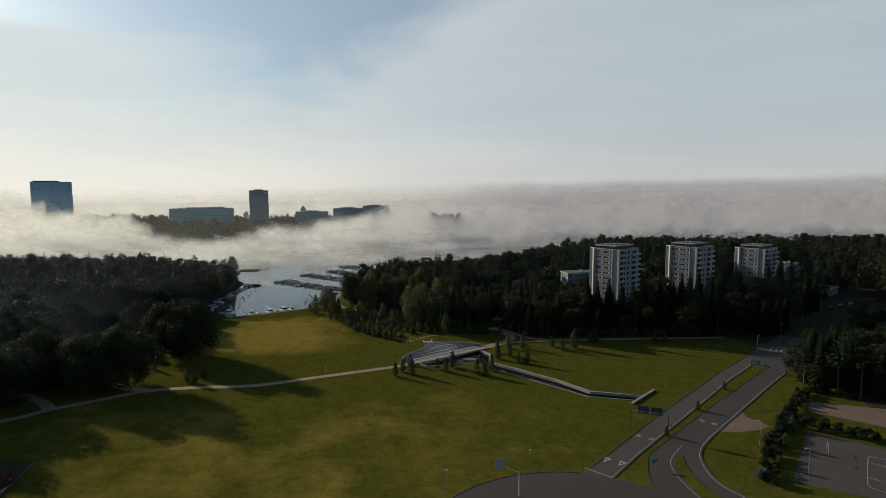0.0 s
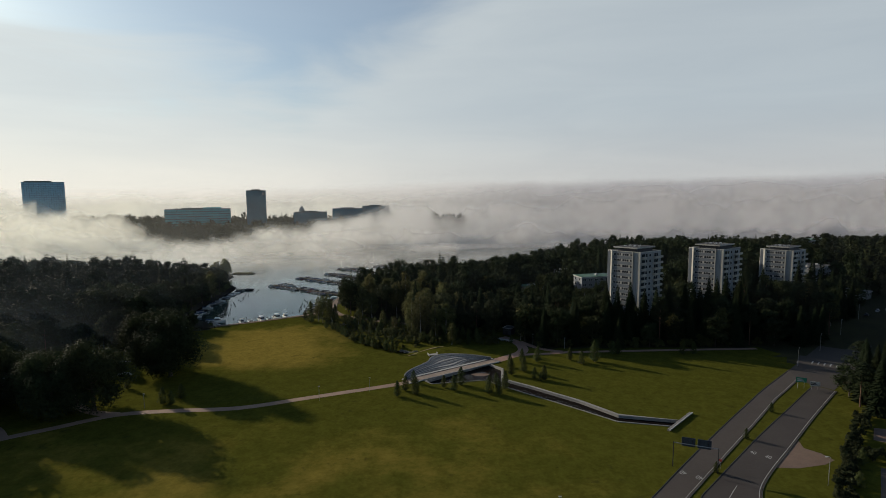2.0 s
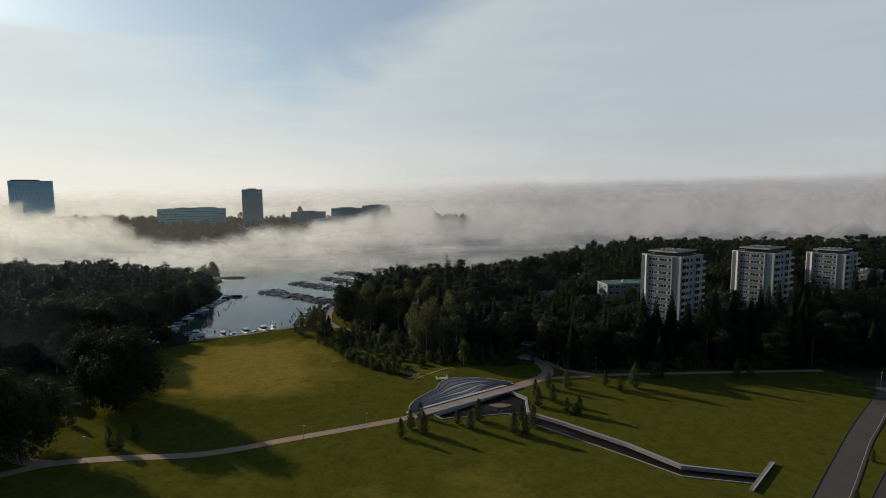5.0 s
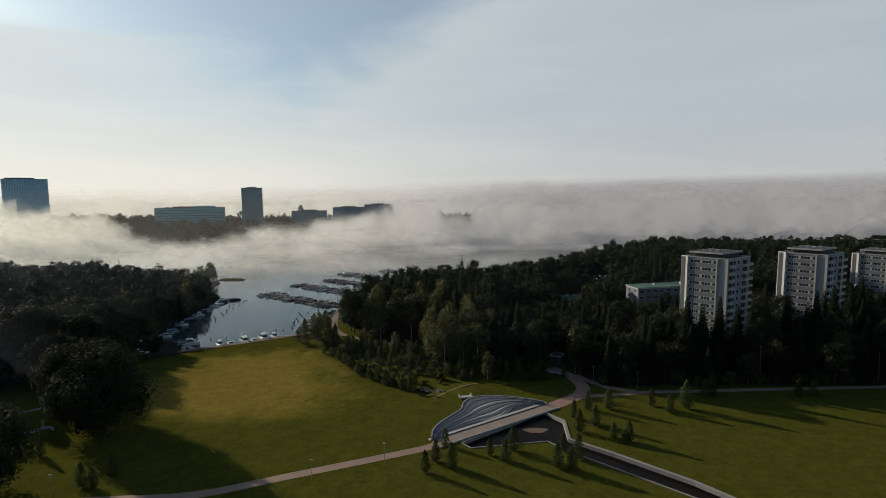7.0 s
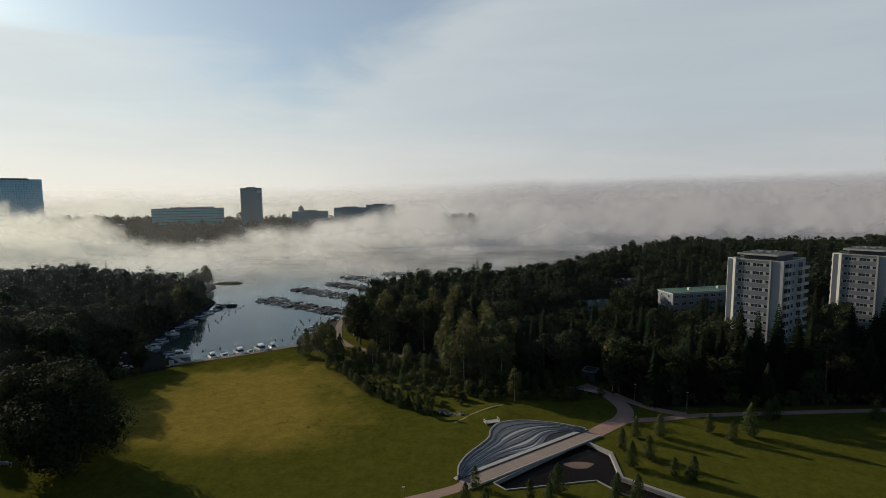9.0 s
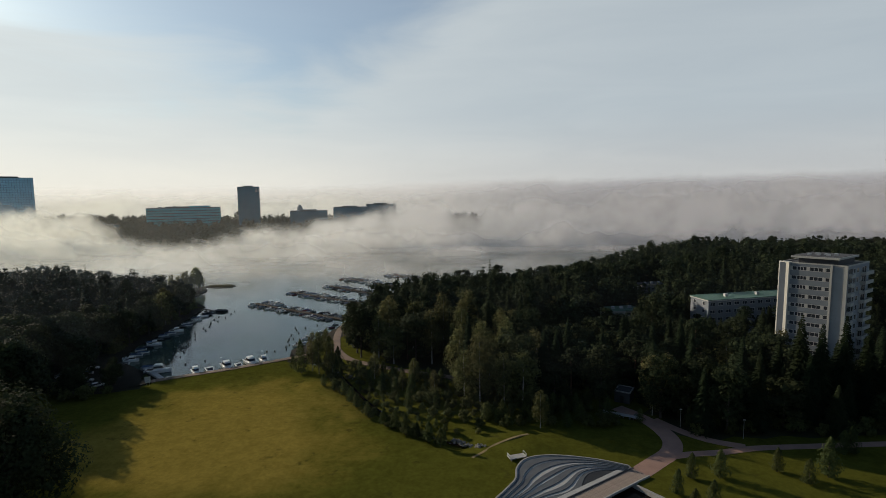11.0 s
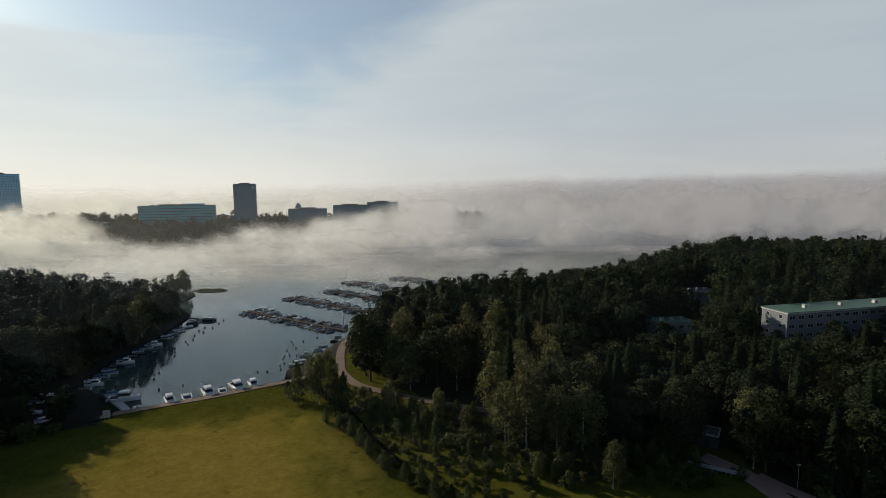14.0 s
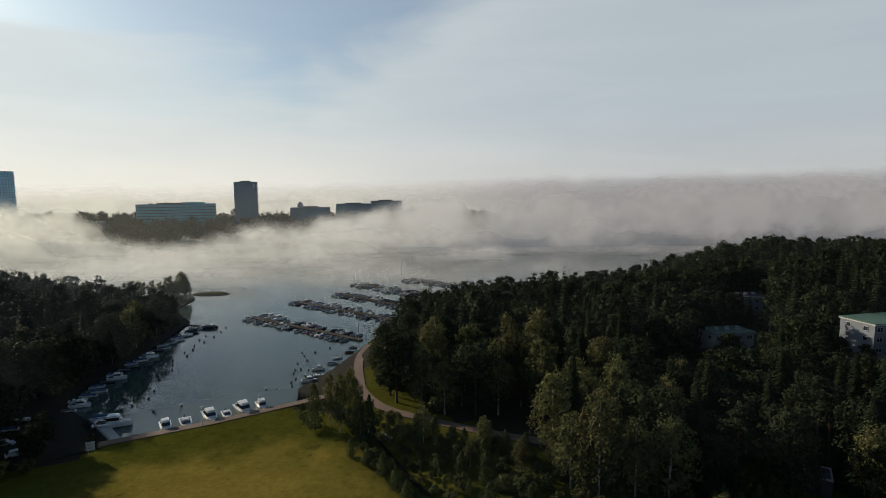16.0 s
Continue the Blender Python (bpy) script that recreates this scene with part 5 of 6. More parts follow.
def apartment_tower(x, y, z0, turn, storeys, label):
    """Local x runs along the windowed front (facing -y), the balcony side slants back from the origin, which is the near corner."""
    t = thing("apartment_tower", (x, y, z0), label, "building", "apartment towers", turn)
    W, D, F = 16.8, 16.2, 2.8
    H = storeys * F + 0.6
    lean = 0.2

    def slab(x0, y0, bottom, x1, y1, top):
        f = Form().box(x0, y0, bottom, x1, y1, top)
        f.v = [(px + lean * max(0.0, py), py, pz) for px, py, pz in f.v]
        return f

    def both(*boxes):
        f = Form()
        for b in boxes:
            g = slab(*b)
            f.add(g.v, g.f)
        return f

    part("wall", slab(-W, 0, -4, 0, D, H), PANEL_GREY, t)
    part("side_wall", slab(0, 0.6, -4, 0.04, D, H), PANEL_PALE, t, "pale balcony side, coloured bluish for its shade")
    # wedge turned towards the sun so that the panel shows lit
    part("end_panel", Form().prism([(-W - 0.5, 1.3), (-W + 2.5, -0.55), (-W + 2.8, -0.3), (-W + 2.8, 1.6), (-W - 0.3, 1.6)], -4, H + 0.35), PAINTED_WHITE, t, "blank sunlit white end panel")
    part("fin", Form().box(-4.0, -0.6, -4, -3.5, 0.02, H + 0.2), PAINTED_WHITE, t, "white vertical fin")
    part("corner_pier", Form().box(-0.75, -0.4, -4, 0.08, 0.6, H + 0.3), PAINTED_WHITE, t, "white corner pier")
    part("recess", Form().box(-3.5, -0.06, -4, -0.75, 0.0, H - 0.2), PANEL_PALE, t)
    part("parapet", both((-W + 2.8, -0.12, H, 0, 0.2, H + 0.35), (-0.2, 0.2, H, 0.08, D, H + 0.35), (-W, D - 0.2, H, -0.2, D, H + 0.35), (-W, 1.7, H, -W + 0.2, D - 0.2, H + 0.35)), PAINTED_WHITE, t)
    part("roof", slab(-W + 0.2, 0.2, H, -0.2, D - 0.2, H + 0.06), ROOF_FELT, t)
    pent = part("penthouse", slab(-W + 4.2, 1.6, H + 0.06, -2.8, D - 2.6, H + 1.7), BLOCK_DARK, t, "dark recessed roof storey")
    part("canopy", slab(-W + 2.6, 0.4, H + 1.7, -2.2, D - 1.2, H + 2.3), PAINTED_WHITE, pent, "overhanging flat white slab")
    part("canopy_roof", slab(-W + 2.9, 0.7, H + 2.3, -2.5, D - 1.5, H + 2.35), ROOF_FELT, pent)
    for i in range(6):
        part("vent", slab(-W + 5 + i * 1.2, 5 + (i % 2) * 2, H + 2.35, -W + 5.8 + i * 1.2, 6.0 + (i % 2) * 2, H + 2.7 + .15 * (i % 3)), STEEL, pent)
    side = Matrix.Rotation(math.pi / 2 - math.atan(lean), 4, "Z")
    for s in range(storeys):
        z = s * F
        part("spandrel", Form().box(-W + 2.8, -0.10, z + 0.15, -4.0, 0.0, z + 1.35), PANEL_GREY, t)
        part("mullion_panel", Form().box(-9.75, -0.08, z + 1.35, -9.15, 0.0, z + 2.6), PAINTED_WHITE, t)
        part("mullion_panel", Form().box(-5.75, -0.08, z + 1.35, -5.25, 0.0, z + 2.6), PAINTED_WHITE, t)
        part("mullion_panel", Form().box(-W + 2.8, -0.08, z + 1.35, -W + 3.2, 0.0, z + 2.6), PAINTED_WHITE, t)
        for wx, w, n in ((-12.9, 1.2, 1), (-11.0, 2.4, 3), (-7.45, 3.3, 3), (-4.6, 1.1, 1)):
            window(t, w, 1.2, n, Matrix.Translation((wx, -0.03, z + 1.97)))
        for wy, w, n in ((4.6, 1.6, 1), (7.4, 1.6, 1)):
            window(t, w, 1.5, n, Matrix.Translation((0.07 + lean * wy, wy, z + 1.85)) @ side)
        window(t, 3.4, 2.0, 2, Matrix.Translation((0.07 + lean * 12.2, 12.2, z + 1.6)) @ side)
        bal = part("balcony", slab(0.0, 9.6, z + 0.2, 1.4, 16.0, z + 0.36), PAINTED_WHITE, t, "white balcony with solid front")
        part("balcony_front", both((1.28, 9.6, z + 0.36, 1.4, 16.0, z + 1.2), (0.0, 9.6, z + 0.36, 1.28, 9.72, z + 1.2), (0.0, 15.88, z + 0.36, 1.28, 16.0, z + 1.2)), PAINTED_WHITE, bal)
        bal2 = part("balcony", slab(-W - 1.3, 2.4, z + 0.2, -W, 7.5, z + 0.36), PAINTED_WHITE, t, "white balcony with solid front")
        part("balcony_front", both((-W - 1.3, 2.4, z + 0.36, -W - 1.18, 7.5, z + 1.35), (-W - 1.18, 2.4, z + 0.36, -W, 2.52, z + 1.35)), PAINTED_WHITE, bal2)
        log = part("loggia", slab(0.04, 0.8, z + 0.3, 0.9, 3.4, z + 1.2), PAINTED_WHITE, t)
        part("opening", slab(0.04, 0.9, z + 1.25, 0.12, 3.3, z + 2.6), WIN_GLASS, log)
    return t


apartment_tower(91.9, 272.6, 8.0, -44, 12, "white and grey twelve storey apartment tower with balconies")
apartment_tower(138.9, 286.3, 7.6, -44, 12, "white and grey twelve storey apartment tower among conifers")
apartment_tower(200.0, 325.0, 5.0, -44, 11, "white and grey apartment tower half hidden by spruces")


def flat_block(x, y, z0, turn, length, depth, height, roof_mat, label, wall_mat=PANEL_PALE, storeys=2, win=2.2):
    b = thing("apartment_block", (x, y, z0), label, "building", "", turn)
    part("wall", Form().box(0, 0, -2, length, depth, height), wall_mat, b)
    part("roof", Form().box(-0.4, -0.4, height, length + 0.4, depth + 0.4, height + 0.3), roof_mat, b, "green sheet metal flat roof" if roof_mat is GREEN_ROOF else "")
    part("fascia", Form().box(-0.45, -0.45, height - 0.25, length + 0.45, -0.1, height + 0.1).box(-0.45, -0.1, height - 0.25, -0.1, depth, height + 0.1), WIN_FRAME, b)
    for i in range(3):
        part("vent", Form().box(length * (.2 + .27 * i), depth * .4, height + .3, length * (.2 + .27 * i) + 1.4, depth * .4 + 1.2, height + 1.3, .1), WIN_FRAME, b)
    for s in range(storeys):
        z = height - 1.55 - s * 2.9
        n = int(length / 3.6)
        for i in range(n):
            window(b, win, 1.3, 2, Matrix.Translation(((i + .5) * length / n, -0.03, z)))
        for i in range(max(1, int(depth / 4))):
            window(b, 1.4, 1.3, 1, Matrix.Translation((-0.03, depth - (i + .5) * depth / max(1, int(depth / 4)), z)) @ Matrix.Rotation(-math.pi / 2, 4, "Z"))
    return b


flat_block(76.8, 320.5, 7.6, 13, 54, 10, 15.0, GREEN_ROOF, "low pale grey apartment block with a green metal roof", PANEL_GREY, storeys=4)
flat_block(49, 352, 6.0, 8, 15, 9, 5.4, GREEN_ROOF, "low white villa with a green flat roof among the trees", PAINTED_WHITE, 1, 1.8)
flat_block(79, 392, 8.5, 12, 15, 10, 6.8, ROOF_FELT, "small pale terraced house deep in the wood", PANEL_PALE, 2, 1.6)
flat_block(222, 338, 8.0, 35, 26, 14, 16.0, ROOF_FELT, "grey flat roofed block behind the towers", PANEL_GREY, 4)
flat_block(232, 316, 6.0, 35, 22, 12, 6.0, PANEL_PALE, "low white roofed shop beside the road", PANEL_PALE, 1)
flat_block(300, 480, 12.0, 15, 50, 16, 15.0, GREEN_ROOF, "distant long block above the treetops", PANEL_GREY, 4)
flat_block(-166, 202, 2.5, -20, 12, 9, 4.2, ROOF_FELT, "small pavilion under the park trees, wall darkened for shade", PAVILION_SHADE, 1, 1.4)

# ---------------------------------------------------------------- far shore buildings


# lighter bands on the broad tower carry its haze in the colour
BANDS = {TOWER_GLASS: glass_material("curtain_wall_band", (0.24, 0.45, 0.64), 0.2, 0.1), TOWER_DARK: TOWER_DARK, OFFICE_GLASS: MULLION}


def glass_tower(name, x, y, w, d, z0, z1, turn, glass, label, floor=3.7, bay=3.2, crown=0.0):
    b = thing(name, (x, y, z0), label, "building", "far shore buildings", turn)
    h = z1 - z0
    n = int(h / floor)
    part("core", Form().box(-w / 2 + .3, -d / 2 + .3, -3, w / 2 - .3, d / 2 - .3, h), MULLION, b)
    for s in range(n):
        z = s * h / n
        part("glazing", Form().box(-w / 2 + .12, -d / 2 + .12, z + 0.95, w / 2 - .12, d / 2 - .12, z + h / n), glass, b)
        part("floor_band", Form().box(-w / 2, -d / 2, z, w / 2, d / 2, z + 0.95), BANDS[glass], b)
    for i in range(int(w / bay) + 1):
        xx = -w / 2 + w * i / int(w / bay)
        part("mullion", Form().box(xx - .12, -d / 2 - .18, 0, xx + .12, -d / 2 + .1, h), MULLION, b)
    part("roof", Form().box(-w / 2, -d / 2, h, w / 2, d / 2, h + .8 + crown), MULLION, b)
    part("roof_plant", Form().box(-w / 4, -d / 4, h + .8 + crown, w / 5, d / 4, h + 2.6 + crown), MULLION, b)
    return b


glass_tower("office_tower", -356, 1026, 34.5, 26, 8, 76, 17, TOWER_DARK, "slim dark glass office tower rising from fog")
t = glass_tower("office_tower", -693, 940, 59, 24, 6, 92, 36, TOWER_GLASS, "broad blue glass office tower wrapped in fog")
part("roof_sign", Form().box(-26, -5, 86.8, -12, 5, 88.6), MULLION, t)
sgn = thing("sign_board", (-341.5, 1015.5, 68), "pale lettering panel near a tower's top", "sign")
for i in range(3):
    part("bar", Form().box(0, 0, i * 2.2, 3.6, .3, i * 2.2 + 1.2), LAMP_HEAD, sgn)
part("bar", Form().box(5, 0, 0, 6, .3, 5.8), LAMP_HEAD, sgn)
o = glass_tower("office_block", -464, 1020, 112, 36, 6, 42, 22, OFFICE_GLASS, "long teal glass office block on the far shore", 4.2, 4.0)
part("roof_screen", Form().box(8, -15, 36.8, 40, 12, 39.5), OFFICE_GLASS, o)
part("annex", Form().box(40, -16, -2, 54, 14, 24), PANEL_GREY, o, "pale grey stair annex")
for i in range(7):
    part("roof_box", Form().box(-40 + i * 11, -4, 36.8, -35 + i * 11, 3, 38.2 + (i % 3) * .5), MULLION, o)
for x, y, w, d, h, turn in ((-250, 1010, 60, 30, 35, 12), (-198, 1110, 62, 34, 38, 10), (-146, 1150, 56, 34, 42, 8), (-640, 985, 40, 22, 24, 5), (-545, 930, 34, 18, 19, 10)):
    glass_tower("office_block", x, y, w, d, 6, h, turn, TOWER_DARK, "dark flat roofed office block on the hazy shore", 3.9, 5.0, .4)
ch = thing("round_silo", (-312, 1180, 6), "pale round tower between far buildings", "building")
part("body", Form().tube([(0, 0, 0), (0, 0, 28), (0, 0, 33)], [6, 6, 4.5], 14), PANEL_PALE, ch)
part("cap", Form().tube([(0, 0, 33), (0, 0, 36)], [3, 2.4], 12), PANEL_PALE, ch)

# ---------------------------------------------------------------- boats and marina


def hull_form(L, B, H, sheer=.25, bow=.8):
    """A hull lofted from stern to a pointed bow, x forward, floating at z = 0."""
    f = Form()
    secs = 7
    rings = []
    for i in range(secs):
        s = i / (secs - 1)
        b = B / 2 * (1 - max(0, (s - .35) / .65) ** 2.2 * .97)
        top = H + sheer * s * s
        x = -L / 2 + L * s
        keel = -0.25 + 0.2 * s
        rings.append([(x - (0.25 * bow if s == 1 else 0), 0, keel), (x - (.18 * bow if s == 1 else 0), b * .72, keel + .18 + .1 * s), (x, b, top), (x, b * .8, top + .02), (x, 0, top + .05), (x, -b * .8, top + .02), (x, -b, top), (x - (.18 * bow if s == 1 else 0), -b * .72, keel + .18 + .1 * s)])
    fs = []
    for i in range(secs - 1):
        for j in range(8):
            a, b2 = i * 8 + j, i * 8 + (j + 1) % 8
            fs.append((a, a + 8, b2 + 8, b2))
    fs += [tuple(range(8)), tuple(range((secs - 1) * 8 + 7, (secs - 1) * 8 - 1, -1))]
    return f.add([p for r in rings for p in r], fs)


def dome(f, x0, x1, w0, w1, z0, z1, rake=.5, rake2=.3):
    """A cabin or cover with raked ends and sloping sides."""
    f.add([(x0, -w0, z0), (x1, -w0 * .8, z0), (x1, w0 * .8, z0), (x0, w0, z0), (x0 + rake2, -w1, z1), (x1 - rake, -w1 * .8, z1), (x1 - rake, w1 * .8, z1), (x0 + rake2, w1, z1)],
          [(4, 5, 6, 7), (0, 1, 5, 4), (1, 2, 6, 5), (2, 3, 7, 6), (3, 0, 4, 7)])
    return f


def outboard(ob, L):
    part("outboard_motor", Form().box(-L / 2 - .5, -.17, .45, -L / 2 - .05, .17, 1.05, .06).box(-L / 2 - .32, -.07, -.3, -L / 2 - .15, .07, .45), BOAT_DARK, ob, "black outboard motor")


def cabin_boat(L=6.6):
    b = thing("motor_boat", (0, 0, -90), "white cabin motor boat with dark windows", "boat", "moored boats")
    part("hull", hull_form(L, L * .37, 1.0), GELCOAT, b)
    part("cockpit", Form().box(-L * .44, -L * .13, 1.0, -L * .12, L * .13, 1.08), DECK_WOOD, b)
    cab = part("cabin", dome(Form(), -L * .14, L * .26, L * .15, L * .12, 1.0, 2.55, .9, .05), GELCOAT, b)
    part("window_band", dome(Form(), -L * .13, L * .245, L * .153, L * .135, 1.6, 2.15, .45, .03), BOAT_DARK, cab)
    part("rail", Form().tube([(L * .2, L * .13, 1.0), (L * .38, L * .07, 1.55), (L * .47, 0, 1.6), (L * .38, -L * .07, 1.55), (L * .2, -L * .13, 1.0)], [.025] * 5, 4), STEEL, b)
    outboard(b, L)
    return b


def open_boat(L=5.4, cover=None, hull=None):
    b = thing("motor_boat", (0, 0, -90), "white open motor boat with windscreen" if not cover else "small boat under a tarpaulin cover", "boat", "moored boats")
    part("hull", hull_form(L, L * .38, .65), hull or GELCOAT, b)
    if cover:
        part("cover", dome(dome(Form(), -L * .48, L * .1, L * .175, L * .06, .66, 1.2, .2, .3), L * .02, L * .44, L * .165, L * .03, .68, 1.12, .9, .1), cover, b, "stretched tarpaulin")
    else:
        part("well", Form().box(-L * .42, -L * .14, .67, L * .08, L * .14, .73), BOAT_DARK, b)
        part("windscreen", dome(Form(), L * .02, L * .16, L * .15, L * .12, .68, 1.25, .3, .12), BOAT_DARK, b)
        part("seat", Form().box(-L * .3, -L * .11, .7, -L * .16, L * .11, 1.0, .05), GELCOAT, b)
    outboard(b, L)
    return b


def sail_boat(L=7.5):
    b = thing("sailing_boat", (0, 0, -90), "white sailing boat with a bare mast", "boat", "moored boats")
    part("hull", hull_form(L, L * .3, .8), GELCOAT, b)
    part("cabin", dome(Form(), -L * .1, L * .25, L * .1, L * .075, .82, 1.25, .5, .1), GELCOAT, b)
    part("mast", Form().tube([(L * .1, 0, .8), (L * .1, 0, 5), (L * .1, 0, 9.5)], [.07, .06, .04], 6), STEEL, b)
    part("boom", Form().tube([(L * .1, 0, 1.9), (-L * .35, 0, 1.8)], [.12, .1], 6), COVER_BLUE, b, "boom with a furled blue sail")
    return b


BOATS = [cabin_boat(6.4), cabin_boat(7.4), open_boat(5.2), open_boat(5.8), open_boat(5.0, COVER_GREY), open_boat(5.4, COVER_BLUE), open_boat(5.6, COVER_GREY, BOAT_DARK), sail_boat(7.2), open_boat(4.8, COVER_BLUE, BOAT_RED)]
boats_used = set()
brng = random.Random(21)


def moor(i, x, y, turn, z=0.0, size=1.0, label=""):
    m = pose(x, y, z, 0, 0, turn) @ Matrix.Diagonal((size, size, size, 1))
    p = BOATS[i]
    if i in boats_used:
        ob = copy_thing(p, m)
    else:
        boats_used.add(i)
        p.matrix_basis = m
        ob = p
    if label:
        ob["label"] = label
    return ob


BOOM = Form().tube([(0, 0, .28), (0, 4.2, .2)], [.06, .06], 5).mesh("boom")
BOOM.materials.append(STEEL)
PILE = Form().tube([(0, 0, -2), (0, 0, 1.3)], [.14, .12], 7).mesh("pile")
PILE.materials.append(DECK_WOOD)


def pier(x0, y0, x1, y1, skip=.0):
    """A floating pier from its head to the shore, boats along both sides."""
    d = Vector((x1 - x0, y1 - y0))
    L = d.length
    turn = math.degrees(math.atan2(d.y, d.x))
    p = thing("pier", (x0, y0, 0), "long floating timber pier with mooring booms", "pier", "marina piers", turn)
    part("deck", Form().box(0, -1.25, .32, L, 1.25, .52), DECK_WOOD, p)
    part("float", Form().box(.3, -1.05, -.4, L - .3, 1.05, .32), CONCRETE_DARK, p)
    part("fender", Form().box(0, -1.33, .25, L, -1.25, .5).box(0, 1.25, .25, L, 1.33, .5), DECK_WOOD, p)
    for s in (0.5, L * .33, L * .66):
        for side in (-1.45, 1.45):
            ob = new("pile", PILE)
            ob.parent = p
            ob.matrix_basis = Matrix.Translation((s, side, 0))
    gap = 3.05
    n = int((L - 5) / gap)
    ux, uy = d.normalized()
    for side in (1, -1):
        for i in range(n):
            s = 3.0 + i * gap
            if i % 2 == 0:
                bo = new("boom", BOOM)
                bo.parent = p
                bo.matrix_basis = Matrix.Translation((s - gap * .5, side * 1.3, .1)) @ Matrix.Rotation(0 if side > 0 else math.pi, 4, "Z")
            if brng.random() < .14 + skip:
                continue
            k = brng.choices(range(9), (3.2, 1, 4, 4, 6, 5, 6, .3, 1))[0]
            size = brng.uniform(.74, 1.0)
            off = 1.5 + 3.0 * size + brng.uniform(-.15, .25)
            x, y = x0 + ux * s - uy * side * off, y0 + uy * s + ux * side * off
            moor(k, x, y, turn + (-90 if side > 0 else 90) + brng.uniform(-4, 4) + (180 if brng.random() < .25 else 0), 0, size)
    ph = thing("pier_lamp", (x0 + ux * 1.2, y0 + uy * 1.2, .52), "slim white beacon post on the pier head", "lamp")
    part("post", Form().tube([(0, 0, 0), (0, 0, 2.6)], [.05, .04], 6), STEEL, ph)
    part("lamp", Form().tube([(0, 0, 2.6), (0, 0, 2.95)], [.12, .1], 8), LAMP_HEAD, ph)


for q in ((-135.5, 428, -76, 387), (-124.5, 464, -64, 419), (-105, 486, -52, 440), (-100, 519, -46, 471), (-69, 534, -15, 496)):
    pier(*q)
for x, y in ((-100, 521), (-71, 537)):
    m = thing("sail_flag", (x, y, 0), "tall white mast at a pier head", "mast")
    part("pole", Form().tube([(0, 0, 0), (0, 0, 6), (0, 0, 11)], [.14, .12, .08], 6), LAMP_HEAD, m)
fp = thing("flagpole", (-76.5, 384, .8), "tall white flagpole at the marina", "flagpole")
part("pole", Form().tube([(0, 0, 0), (0, 0, 8), (0, 0, 15)], [.13, .1, .05], 7), LAMP_HEAD, fp)
part("finial", Form().tube([(0, 0, 15), (0, 0, 15.15), (0, 0, 15.3)], [.05, .14, .05], 7), STEEL, fp)

# along the quay, bows in
for x, y, k, s in ((-113.6, 306.8, 0, 1.25), (-109.6, 309.3, 3, 1.35), (-104.8, 312.7, 1, 1.25), (-101.0, 314.4, 2, 1.3), (-97.6, 317.2, 1, 1.3), (-93.4, 319.6, 0, 1.2)):
    moor(k, x, y + 0.2, -57 + brng.uniform(-4, 4), 0, s, "white motor boat moored with its bow to the quay")
for x, y, k, s in ((-80.5, 339, 1, .9), (-78.5, 344, 3, .9), (-80, 350, 0, .9), (-76.5, 356, 5, .95), (-76, 362, 2, .95), (-73, 369, 8, 1), (-72.5, 375, 4, .9)):
    moor(k, x - 5, y + 2, 10 + brng.uniform(-8, 8), 0, s * .78)
# along the western shore, some drawn up on land
for i in range(26):
    s = i / 25
    y = 318.5 + s * 92
    x = -144.5 - 5.5 * math.sin(min(1, s * 1.6) * 1.57) + 1.5 * math.sin(i * 2.1) + (4 * max(0, s - .8) * 5 * .4)
    k = brng.choice((0, 1, 5, 3, 4, 5, 2, 6, 4, 6))
    moor(k, x - 2.0, y, 12 + 25 * s + brng.uniform(-7, 7), 0, brng.uniform(.85, 1.02), "motor boat moored to the western shore")
moor(1, -128.5, 309.5, 12, 0, 1.25, "large white cabin cruiser at the slip")
moor(5, -134.5, 314.5, 14, 0, 1.1, "covered motor boat at the slip")
for x, y, k, turn in ((-158, 301, 4, 70), (-163, 296, 5, 75), (-168, 299, 6, 60), (-150.5, 303.5, 5, 10), (-152, 309, 2, 15)):
    moor(k, x, y, turn, 1.85, .95, "small boat standing on the boat yard")
moor(6, -146.5, 408.5, 5, 0, 1.35, "dark open work boat off the western shore")
jetty = thing("jetty", (-158, 412, 0), "short timber jetty on the western shore", "jetty", "", -20)
part("deck", Form().box(0, -.8, .5, 8, .8, .65), DECK_WOOD, jetty)
for i in range(3):
    for side in (-.7, .7):
        ob = new("pile", PILE)
        ob.parent = jetty
        ob.matrix_basis = Matrix.Translation((1 + i * 3, side, 0))

# mooring buoys
bu = Form()
bu.tube([(0, 0, -.25), (0, 0, -.05), (0, 0, .25), (0, 0, .5), (0, 0, .62)], [.12, .28, .34, .24, .07], 9)
BUOY_BODY = bu.mesh("float")
BUOY_BODY.materials.append(BUOY)
BUOY_RING = Form().tube([(0, 0, .6), (.12, 0, .72), (0, 0, .86), (-.12, 0, .72), (0, 0, .6)], [.03] * 5, 5).mesh("ring")
BUOY_RING.materials.append(STEEL)


def buoy(x, y):
    b = thing("mooring_buoy", (x, y, 0), "dark round mooring buoy on the water", "buoy", "mooring buoys")
    for name, me in (("float", BUOY_BODY), ("ring", BUOY_RING)):
        ob = new(name, me)
        ob.parent = b


for i in range(24):
    s = i / 23
    bx = -123.5 - 13.5 * (1 - (1 - min(1, s * 2.2)) ** 2) - 5 * s
    buoy(bx + brng.uniform(-1.2, 1.2) + (2.2 if i % 2 else -1.6), 314.5 + 95 * s + brng.uniform(-1.5, 1.5))
buoy(-117, 322)
